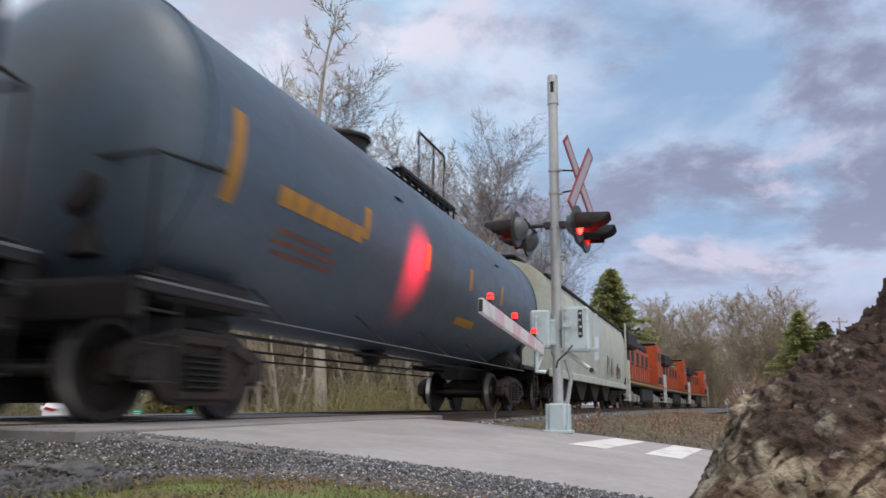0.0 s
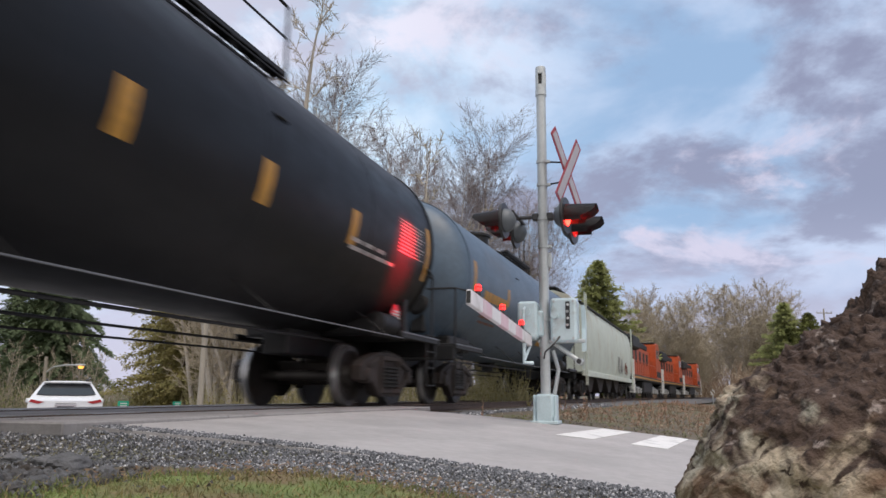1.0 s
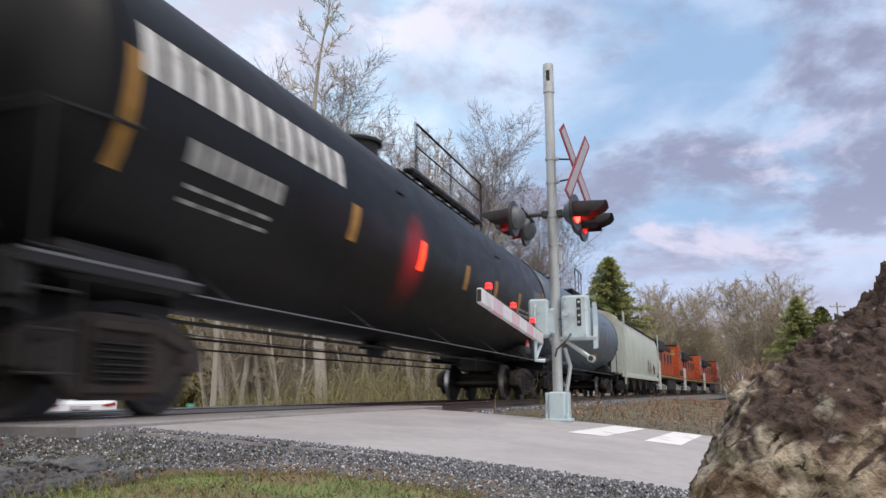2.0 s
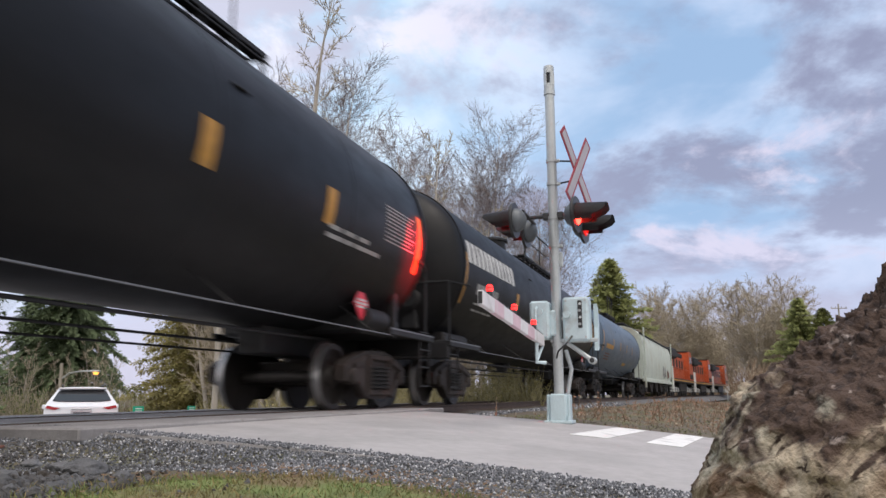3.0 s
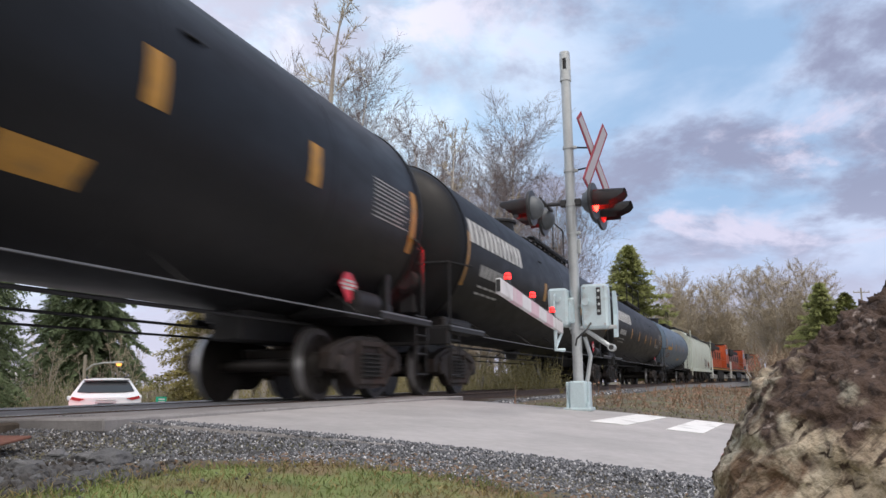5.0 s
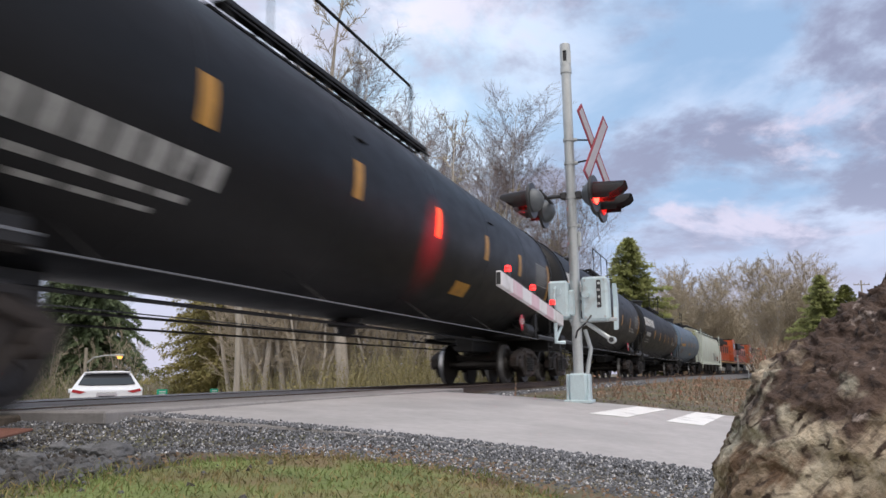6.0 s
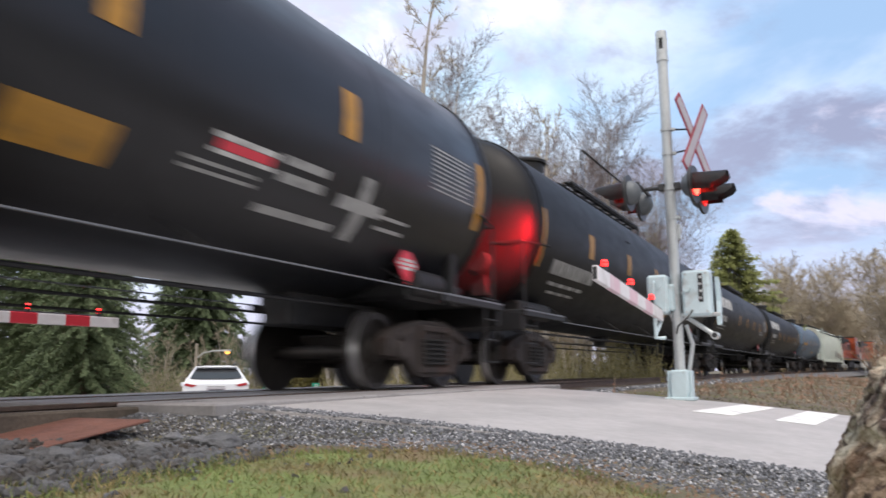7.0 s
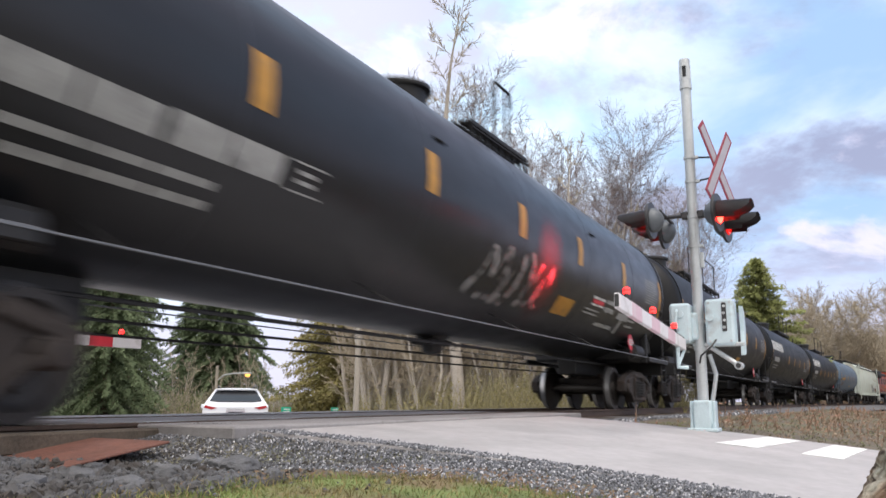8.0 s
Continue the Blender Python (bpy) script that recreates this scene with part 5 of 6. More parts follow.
road_sign(260, 30, -0.30, 0.42, 0.26)
road_sign(352, 34, -0.33, 0.36, 0.22)


def marker_post(bear, d):
    x, y = seen(bear, d)
    s, w = sw(x, y)
    ob = empty("marker_post", pose(x, y, ground_z(s, w) - 0.05), "white trackside marker post", "marker")
    bm = bmesh.new()
    box(bm, (0, 0, 0.7), (0.12, 0.1, 1.4), 0.02)
    part("post", bm, M_GALV, ob)
    bm = bmesh.new()
    extrude_outline(bm, [(-0.3, 1.3), (0.3, 1.3), (0.3, 1.8), (0, 2.1), (-0.3, 1.8)], -0.07, -0.04)
    part("panel", bm, M_WHITE, ob)


marker_post(1283, 105)


def far_house(bear, d):
    x, y = seen(bear, d)
    ob = empty("house", pose(x, y, -1.8, 0, 0, 20), "pale low house far behind the trees", "house")
    bm = bmesh.new()
    box(bm, (0, 0, 1.4), (9, 6, 2.8))
    wall = part("wall", bm, M_WHITE, ob)
    bm = bmesh.new()
    extrude_outline(bm, [(-3.4, 2.7), (3.4, 2.7), (0, 4.4)], -4.8, 4.8)
    bmesh.ops.rotate(bm, cent=(0, 0, 0), matrix=Matrix.Rotation(radians(90), 3, "Z"), verts=bm.verts[:])
    part("roof", bm, M_ROAD, ob)
    for k in (-2.5, 0.3, 2.6):
        bm = bmesh.new()
        box(bm, (k, -3.02, 1.6), (1.1, 0.06, 1.0))
        part("window", bm, M_GLASS, ob)


far_house(-20, 95)
far_house(592, 90)

# ---- trees ----


class Mesher:
    """Gathers many small tapered twigs and leaves into one mesh."""

    def __init__(self):
        self.v, self.f, self.m = [], [], []

    def twig(self, a, b, r0, r1, n=3, mi=0):
        d = (b - a)
        if d.length < 1e-5:
            return
        d = d.normalized()
        k = d.orthogonal().normalized()
        j = d.cross(k)
        i0 = len(self.v)
        for p, r in ((a, r0), (b, r1)):
            for i in range(n):
                an = 2 * math.pi * i / n
                self.v.append(p + (k * math.cos(an) + j * math.sin(an)) * r)
        for i in range(n):
            self.f.append((i0 + i, i0 + (i + 1) % n, i0 + n + (i + 1) % n, i0 + n + i))
            self.m.append(mi)

    def leaf(self, c, d, w, mi=0):
        u = d.orthogonal().normalized() * w
        i0 = len(self.v)
        self.v += [c - u * 0.6, c + u * 0.6, c + d + u * 0.3, c + d - u * 0.3]
        self.f.append((i0, i0 + 1, i0 + 2, i0 + 3))
        self.m.append(mi)

    def object(self, name, mats, parent=None, label="", smooth=True):
        me = bpy.data.meshes.new(name)
        me.from_pydata([tuple(p) for p in self.v], [], self.f)
        for m in mats:
            me.materials.append(m)
        me.polygons.foreach_set("material_index", self.m)
        me.update()
        ob = new(name, me)
        if parent is not None:
            ob.parent = parent
        if label:
            ob["label"] = label
        return ob


def bare_tree(height, width, seed, stems=1, low=0.25, fan=0.0, limbs=46, subs=3, fine=0.0072, thick=0.011, bark=None, twig=None):
    """A leafless tree: tapered bent stems to the top, rising limbs along them, each with side shoots and fine twigs."""
    rng = random.Random(seed)
    ob = empty("bare_tree", Matrix.Identity(4), "leafless tree with pale bark and fine upward twigs", "tree", "bare trees")
    trunk, crown = Mesher(), Mesher()

    def jit(k):
        return Vector((rng.gauss(0, k), rng.gauss(0, k), rng.gauss(0, k)))

    def shoot(p, d, length, r, n, rise, target, sides=3):
        pts = []
        for i in range(n):
            d = (d + jit(0.085) + Vector((0, 0, rise))).normalized()
            q = p + d * (length / n)
            r2 = max(fine * 0.7, r * (1 - 0.75 / n))
            target.twig(p, q, r, r2, sides)
            pts.append((q, d, r2))
            p, r = q, r2
        return pts

    for k in range(stems):
        az = 2 * math.pi * (k + rng.uniform(-0.3, 0.3)) / stems
        out = Vector((math.cos(az), math.sin(az), 0))
        hs = height * (1 if k == 0 else rng.uniform(0.72, 0.98))
        p, d, r = out * (0.25 if stems > 1 else 0.0), (Vector((0, 0, 1)) + out * fan * rng.uniform(0.4, 1.2)).normalized(), height * thick
        n, line = 14, []
        for i in range(n):
            d = (d + jit(0.05) + Vector((0, 0, 0.05))).normalized()
            q = p + d * (hs / n)
            r2 = max(fine, height * thick * (1 - (i + 1) / n) ** 0.85)
            trunk.twig(p, q, r, r2, 8)
            line.append((p, q, d, r2))
            p, r = q, r2
        turn = rng.uniform(0, 6.28)
        for b in range(limbs):
            t = low + (0.985 - low) * (b + rng.random()) / limbs
            a, q, d, r = line[min(n - 1, int(t * n))]
            o = a.lerp(q, t * n - int(t * n))
            turn += 2.4 + rng.uniform(-0.4, 0.4)
            side = Vector((math.cos(turn), math.sin(turn), 0))
            u = (t - low) / (1 - low)
            reach = width / 2 * (0.42 + 0.58 * math.sin(math.pi * min(1, 0.25 + 0.66 * u))) * rng.uniform(0.6, 1.25)
            for q, dd, rr in shoot(o, (side + Vector((0, 0, rng.uniform(0.5, 1.1)))).normalized(), reach, max(fine, r * 0.32), 5, 0.06, crown):
                for _ in range(subs):
                    w = (dd * 0.9 + jit(0.55)).normalized()
                    for q2, d2, r2 in shoot(q, w, reach * rng.uniform(0.18, 0.42), max(fine, rr * 0.55), 2, 0.08, crown):
                        for _ in range(3):
                            v = (d2 + jit(0.5) + Vector((0, 0, 0.12))).normalized()
                            crown.twig(q2, q2 + v * reach * rng.uniform(0.10, 0.24), fine * 0.85, fine * 0.5, 3)
    trunk.object("trunk", [bark or M_BARK], ob)
    crown.object("crown", [twig or M_TWIG], ob)
    return ob


def conifer(height, width, seed, leaf, label, droop=0.25, density=1.0, leaf_len=0.32):
    """A fir or cedar: tapered trunk, whorled drooping limbs with many small sprays."""
    rng = random.Random(seed)
    ob = empty("conifer", Matrix.Identity(4), label, "tree", "conifers")
    trunk, crown = Mesher(), Mesher()
    trunk.twig(Vector((0, 0, 0)), Vector((0, 0, height * 0.98)), height * 0.016, 0.02, 8)
    trunk.object("trunk", [M_TRUNK], ob)
    n = int(height * 9 * density)
    for i in range(n):
        t = (i + rng.random()) / n
        z = height * (0.06 + 0.93 * t)
        reach = width / 2 * (1 - t) ** 0.75 * rng.uniform(0.40, 1.25) + 0.15
        a = i * 2.399 + rng.uniform(-0.3, 0.3)
        d = Vector((math.cos(a), math.sin(a), 0.25 - droop * rng.uniform(0.6, 1.6))).normalized()
        p = Vector((0, 0, z))
        steps = max(3, int(reach / 0.28))
        for k in range(steps):
            q = p + d * (reach / steps)
            if k % 2 == 0:
                crown.twig(p, q, 0.03 * (1 - k / steps) + 0.008, 0.008, 3, 1)
            d = (d + Vector((0, 0, -0.05 * droop * 4 + 0.05))).normalized()
            for _ in range(20):
                o = Vector((rng.gauss(0, 1), rng.gauss(0, 1), rng.gauss(-0.25, 0.6))).normalized()
                c = q + o * rng.uniform(0, 0.3)
                crown.leaf(c, (d * 0.7 + o * 0.7).normalized() * leaf_len * rng.uniform(0.4, 1.2), leaf_len * rng.uniform(0.25, 0.55))
            p = q
    crown.object("crown", [leaf, M_TRUNK], ob)
    return ob


def put(ob, bear, d, scale=1.0, turn=0.0, z=None):
    x, y = seen(bear, d)
    s, w = sw(x, y)
    zz = ground_z(s, w) - 0.05 if z is None else z
    ob.matrix_world = pose(x, y, zz, 0, 0, turn) @ Matrix.Diagonal((scale, scale, scale, 1))
    return ob


def again(src, bear, d, scale=1.0, turn=0.0):
    ob = copy_thing(src, Matrix.Identity(4))
    return put(ob, bear, d, scale, turn)


tall_a = put(bare_tree(15.8, 6.4, 11, stems=4, fan=0.22, low=0.2, twig=M_TALLTWIG, limbs=38, subs=4, thick=0.009), 525, 33)
tall_b = put(bare_tree(15.8, 6.2, 12, stems=3, fan=0.2, low=0.22, twig=M_TALLTWIG, limbs=36, subs=4, thick=0.009), 690, 38, turn=40)
tall_c = put(bare_tree(18.0, 7.4, 13, stems=3, fan=0.16, low=0.22, twig=M_TALLTWIG, limbs=40, subs=4, thick=0.008), 838, 46)
again(tall_c, 548, 38, 0.92, 330)
again(tall_b, 765, 44, 0.98, 200)
again(tall_a, 735, 52, 0.98, 120)
again(tall_c, 930, 52, 0.88, 75)
again(tall_a, 812, 55, 1.0, 310)
again(tall_b, 640, 50, 1.15, 15)
again(tall_c, 500, 48, 1.0, 260)
again(tall_b, 900, 56, 0.88, 15)
round_a = put(bare_tree(21.5, 9, 21, stems=9, fan=0.42, low=0.1, limbs=34, subs=3, fine=0.027, thick=0.008), 1195, 150)
round_b = put(bare_tree(17.6, 7.2, 22, stems=9, fan=0.40, low=0.1, limbs=34, subs=3, fine=0.022, thick=0.008), 1345, 112)
again(round_a, 1275, 168, 0.80, 60)
again(round_b, 1140, 160, 0.95, 130)
again(round_b, 1400, 122, 0.80, 210)
again(round_b, 1250, 150, 0.80, 250)
again(round_b, 1455, 95, 0.42, 20)
bush = put(bare_tree(11.5, 4.2, 23, stems=7, fan=0.3, low=0.1, limbs=20, subs=3, fine=0.014, thick=0.008, twig=M_OLIVETWIG), 905, 54)
again(tall_b, 590, 42, 1.0, 100)
again(tall_c, 790, 60, 1.0, 170)
again(bush, 1015, 70, 0.85, 200)
again(bush, 985, 60, 0.8, 90)
again(bush, 1120, 96, 0.9, 140)

# thicket of pale stems behind the track
sap_a = put(bare_tree(9.5, 2.6, 31, stems=3, fan=0.28, low=0.15, limbs=14, subs=2, fine=0.012, thick=0.013), 430, 27)
sap_b = put(bare_tree(8.5, 3.0, 32, stems=4, fan=0.5, low=0.1, limbs=12, subs=2, fine=0.012, thick=0.009), 500, 29)
sap_c = put(bare_tree(12.0, 3.0, 33, low=0.3, limbs=20, subs=2, fine=0.012, thick=0.016), 470, 30)
rng = random.Random(5)
for i in range(34):
    again((sap_a, sap_b, sap_c, sap_b)[i % 4], 395 + i * 12.5 + rng.uniform(-14, 14), 25 + rng.uniform(0, 16), rng.uniform(0.6, 1.2), rng.uniform(0, 360))
for i in range(6):
    again(sap_b, 1120 + i * 54 + rng.uniform(-9, 9), 150 + rng.uniform(0, 25), rng.uniform(1.0, 1.6), rng.uniform(0, 360))
for i in range(6):
    again(sap_b, -160 + i * 70 + rng.uniform(-9, 9), 60 + rng.uniform(0, 10), rng.uniform(0.5, 0.8), rng.uniform(0, 360))

fir_a = put(conifer(13.5, 11, 41, M_FIR, "green fir tree with layered drooping limbs", density=1.7, leaf_len=0.3), 1087, 74)
again(fir_a, 1419, 100, 0.98, 50)
again(fir_a, 1462, 98, 0.86, 160)
dark_a = put(conifer(23, 15, 42, M_DARKFIR, "tall dark cedar with dense hanging foliage", droop=0.4, density=1.8, leaf_len=0.30), 130, 80)
again(dark_a, 62, 92, 0.7, 70)
dark_b = put(conifer(20, 9, 43, M_DARKFIR, "tall dark cedar with dense hanging foliage", droop=0.45, density=2.0, leaf_len=0.20), -105, 46)
again(dark_b, -150, 50, 1.05, 200)
again(dark_b, -62, 54, 0.8, 100)
again(dark_b, -235, 54, 1.0, 300)
again(dark_b, -330, 56, 1.1, 30)
ced_a = put(conifer(13, 7.5, 44, M_CEDAR, "bronze-green cedar with dense hanging sprays", droop=0.35, density=2.2, leaf_len=0.16), 362, 44)
again(ced_a, 335, 52, 1.0, 80)
again(ced_a, 400, 50, 1.0, 190)
for bear, far, size in ((470, 52, 0.75), (530, 58, 0.7), (590, 54, 0.65), (660, 60, 0.72), (735, 58, 0.6)):
    again(ced_a, bear, far, size, bear)
again(ced_a, 905, 58, 0.85, 20)

# ---- low growth ----


def brush(name, label, spots, mats, h0, h1, seed, spread=0.5, leaves=0, mixed=False):
    """Crowded dry stalks and twigs, too many to count."""
    rng = random.Random(seed)
    ms = Mesher()
    for x, y in spots:
        s, w = sw(x, y)
        z = ground_z(s, w) - 0.03
        h = rng.uniform(h0, h1)
        p = Vector((x, y, z))
        d = Vector((rng.gauss(0, spread), rng.gauss(0, spread), 1)).normalized()
        q = p + d * h * 0.6
        e = q + (d + Vector((rng.gauss(0, spread), rng.gauss(0, spread), 0.2))).normalized() * h * 0.4
        r = 0.004 + 0.0014 * math.hypot(x, y) * 0.25
        ms.twig(p, q, r, r * 0.8, 3)
        ms.twig(q, e, r * 0.8, r * 0.4, 3)
        for _ in range(leaves):
            o = Vector((rng.gauss(0, 1), rng.gauss(0, 1), rng.gauss(0.2, 0.6))).normalized()
            ll = min(h * 0.3, 0.03 + 0.0011 * math.hypot(x, y)) * rng.uniform(0.6, 1.3)
            ms.leaf(p.lerp(e, rng.uniform(0.1, 1)), o * ll, ll * 0.5, rng.randrange(len(mats)) if mixed else len(mats) - 1)
    ob = ms.object(name, mats)
    return tagged(ob, label, "undergrowth", kind="stuff")


rng = random.Random(77)
spots, moss, tall = [], [], []
for i in range(22000):
    s, w = 11.4 + 60 * rng.random() ** 1.6, 2.6 + 12 * rng.random()
    p = at(s, w + BEND / 2 * max(0, s - S1) ** 2)
    patch = noise.noise(Vector((s * 0.55, w * 0.9, 11)))
    (moss if patch > 0.06 else spots).append((p.x, p.y))
    if patch < -0.1 and rng.random() < 0.10:
        tall.append((p.x, p.y))
brush("dry_weeds", "dry brown weeds and brambles along the track", spots, [M_DRY, M_TWIG, M_SOIL, M_SOIL], 0.02, 0.15, 1, 1.1, leaves=3, mixed=True)
brush("green_weeds", "low green weeds and moss along the track", moss, [M_SOIL, M_GRASS, M_FIR], 0.02, 0.10, 5, 1.1, leaves=4, mixed=True)
brush("dry_weeds", "taller reddish dry stalks along the track", tall, [M_DRY, M_REDWEED], 0.15, 0.50, 6, 0.35, leaves=4)
spots = []
for i in range(2600):
    x, y = seen(rng.uniform(1300, 1500), rng.uniform(70, 112)) if i % 2 else seen(rng.uniform(1090, 1310), rng.uniform(145, 175))
    spots.append((x, y))
brush("dry_weeds", "tall brown winter scrub before the far trees", spots, [M_DRY, M_TWIG], 1.2, 5.0, 2, 0.3, leaves=6)
spots = []
for i in range(2600):
    x, y = seen(rng.uniform(380, 960), rng.uniform(24, 36))
    spots.append((x, y))
brush("dry_weeds", "low green and brown undergrowth behind the track", spots, [M_OLIVETWIG, M_CEDAR], 0.4, 1.7, 3, 0.35, leaves=9)
spots = []
for i in range(1600):
    x, y = seen(rng.uniform(-260, 420), rng.uniform(50, 62))
    spots.append((x, y))
brush("dry_weeds", "grey-green shrubs beyond the road", spots, [M_TWIG, M_FIR], 1.0, 3.0, 4, 0.35, leaves=10)

# ---- foreground: gravel, stones, grass ----


def stone_shape(rng, n=1):
    bm = bmesh.new()
    bmesh.ops.create_icosphere(bm, subdivisions=1, radius=1.0)
    sx, sy, sz = rng.uniform(0.7, 1.3), rng.uniform(0.6, 1.1), rng.uniform(0.45, 0.8)
    pts = []
    for v in bm.verts:
        k = 1 + rng.uniform(-0.28, 0.22)
        pts.append(Vector((v.co.x * sx * k, v.co.y * sy * k, v.co.z * sz * k)))
    faces = [[v.index for v in f.verts] for f in bm.faces]
    bm.free()
    return pts, faces


def gravel(name, label, spots, material, seed):
    rng = random.Random(seed)
    shapes = [stone_shape(rng) for _ in range(14)]
    vs, fs = [], []
    for p, r in spots:
        pts, faces = rng.choice(shapes)
        m = Euler((rng.uniform(0, 6), rng.uniform(0, 6), rng.uniform(0, 6))).to_matrix()
        o = len(vs)
        vs += [tuple(m @ q * r + p) for q in pts]
        fs += [[o + i for i in f] for f in faces]
    me = bpy.data.meshes.new(name)
    me.from_pydata(vs, [], fs)
    me.materials.append(material)
    me.update()
    return tagged(new(name, me), label, "gravel", kind="stuff")


M_CHIP = mat("mixed stone chips", (0.21, 0.215, 0.23), 0.85, vary=0.3, scale=20, bump=0.3, bscale=70)
t = M_CHIP.node_tree
g = t.nodes.new("ShaderNodeNewGeometry")
rampn = t.nodes.new("ShaderNodeValToRGB")
for i, (pos, c) in enumerate(((0.0, (0.05, 0.052, 0.056)), (0.45, (0.13, 0.136, 0.152)), (0.85, (0.24, 0.25, 0.275)), (1.0, (0.66, 0.66, 0.68)))):
    e = rampn.color_ramp.elements[i] if i < 2 else rampn.color_ramp.elements.new(pos)
    e.position, e.color = pos, (*c, 1)
t.links.new(g.outputs["Random Per Island"], rampn.inputs[0])
t.links.new(rampn.outputs[0], t.nodes["Principled BSDF"].inputs["Base Color"])

M_DARKCHIP = mat("dirty dark stone chips", (0.105, 0.107, 0.113), 0.9, vary=0.5, scale=14, bump=0.4, bscale=60, dirt=(0.05, 0.042, 0.035), dscale=4, dirt_lo=0.42, dirt_hi=0.66)
rng = random.Random(9)
spots = []
for i in range(34000):                      # fine chips along the road's shoulder
    w = rng.uniform(0.9, 7.0)
    s = ROAD0 + 0.16 - (1.05 + 0.45 * smooth01(3.2, 2.0, w)) * rng.random() ** 1.15 + rng.gauss(0, 0.05)
    zb = road_z(w) + 0.004 if s > ROAD0 + road_edge(ROAD0, w) else ground_z(s, w) + 0.022 * smooth01(ROAD0 - 0.5, ROAD0, s)
    spots.append((at(s, w, zb), rng.uniform(0.004, 0.0115)))
gravel("shoulder_gravel", "fine grey crushed stone along the road edge", spots, M_CHIP, 1)
spots = []
for i in range(13000):                      # coarse ballast beside the track
    s, w = rng.uniform(-1.5, 4.1), (0.95 + 2.25 * rng.random() if i % 3 else 0.95 + abs(rng.gauss(0, 1.15)))
    r = 0.009 + 0.028 * rng.random() ** 2.2
    if w > 4.3 or (s > 3.15 + 0.25 * noise.noise(Vector((w * 2, s, 6))) and r > 0.013):
        continue
    zb = max(ground_z(s, w), -0.19 - 0.29 * max(0, w - 1.7))
    spots.append((at(s, w, zb + 0.008), r))
gravel("track_ballast", "coarse grey ballast stones beside the track", spots, M_DARKCHIP, 2)
spots = []
for i in range(6000):
    s, w = 11.2 + 26 * rng.random() ** 1.5, 1.2 + 1.6 * rng.random()
    p = beside(s, w, -0.19 - 0.27 * max(0, w - 1.7))
    spots.append((p, rng.uniform(0.025, 0.05)))
gravel("track_ballast", "coarse grey ballast stones along the far track", spots, M_CHIP, 3)

rng = random.Random(19)
for s, w, r in ((3.25, 2.62, 0.085), (3.4, 2.35, 0.055), (3.0, 2.35, 0.06), (2.8, 2.6, 0.05), (3.15, 2.95, 0.04), (2.6, 2.2, 0.07), (2.9, 1.95, 0.06),
                (2.45, 2.75, 0.055), (3.55, 2.0, 0.05), (2.2, 2.4, 0.06), (2.7, 3.0, 0.045)):
    bm = bmesh.new()
    bmesh.ops.create_icosphere(bm, subdivisions=3, radius=r)
    off = Vector((s * 7, w * 5, 0))
    for v in bm.verts:
        k = 1 + 0.45 * noise.noise(v.co * (1.1 / r) + off) + 0.12 * noise.noise(v.co * (4 / r) + off)
        v.co = Vector((v.co.x * k * 1.35, v.co.y * k, v.co.z * k * 0.62))
    p = at(s, w, ground_z(s, w) + r * 0.3)
    st = part("rock", bm, M_STONE)
    st.matrix_world = pose(*p, 0, 0, rng.uniform(0, 360))
    tagged(st, "rough grey stone lying in the ballast", "rock", "loose rocks")

# grass patch
rng = random.Random(23)
gm = Mesher()
count = 0
while count < 21000:
    s, w = rng.uniform(1.2, 3.9), rng.uniform(3.0, 6.2) + 0.12 * rng.gauss(0, 1)
    edge = 3.62 - 0.33 * abs(w - 4.1) ** 1.3 + 0.22 * noise.noise(Vector((w * 2.1, s * 0.6, 2))) - (0.9 * max(0, 3.35 - w))
    if s > edge or rng.random() < 0.35 + 0.5 * noise.noise(Vector((s * 2.2, w * 2.2, 7))):
        if s > edge - 0.0 or rng.random() < 0.5:
            continue
    p = at(s, w, ground_z(s, w) - 0.003)
    h = rng.uniform(0.018, 0.055)
    d = Vector((rng.gauss(0, 0.55), rng.gauss(0, 0.55), 1)).normalized() * h
    u = Vector((rng.uniform(-1, 1), rng.uniform(-1, 1), 0)).normalized() * rng.uniform(0.0016, 0.0032)
    i0 = len(gm.v)
    gm.v += [p - u, p + u, p + d * 0.6 + u * 0.7 + Vector((0, 0, 0.002)), p + d * 1.1 + Vector((rng.gauss(0, 0.008), rng.gauss(0, 0.008), -0.004)), p + d * 0.6 - u * 0.7]
    gm.f.append((i0, i0 + 1, i0 + 2, i0 + 3, i0 + 4))
    gm.m.append(0 if rng.random() < 0.72 else 1)
    count += 1
M_STRAW = mat("straw blades", (0.30, 0.24, 0.11), 0.9, vary=0.3, scale=4, bump=0)
tagged(gm.object("grass", [M_GRASS, M_STRAW]), "short green and straw-coloured grass", "grass", kind="stuff")


def turf(s, w):
    edge = 3.72 - 0.33 * abs(w - 4.1) ** 1.3 - 0.9 * max(0, 3.35 - w)
    n = 0.3 * noise.noise(Vector((s * 1.3, w * 1.3, 4)))
    rim = max(smooth01(-0.35, 0.15, s - edge), smooth01(0.4, 0.05, s - 0.6 - n), smooth01(0.55, 0.15, w - 2.85 - n), smooth01(0.5, 0.1, 6.2 - w - n))
    return ground_z(s, w) + 0.012 - 0.05 * rim


tagged(part("turf", sheet([0.6 + 0.08 * k for k in range(41)], [2.6 + 0.08 * k for k in range(46)], turf), M_GRASS, smooth=True), "mossy green turf", "grass", kind="structure")

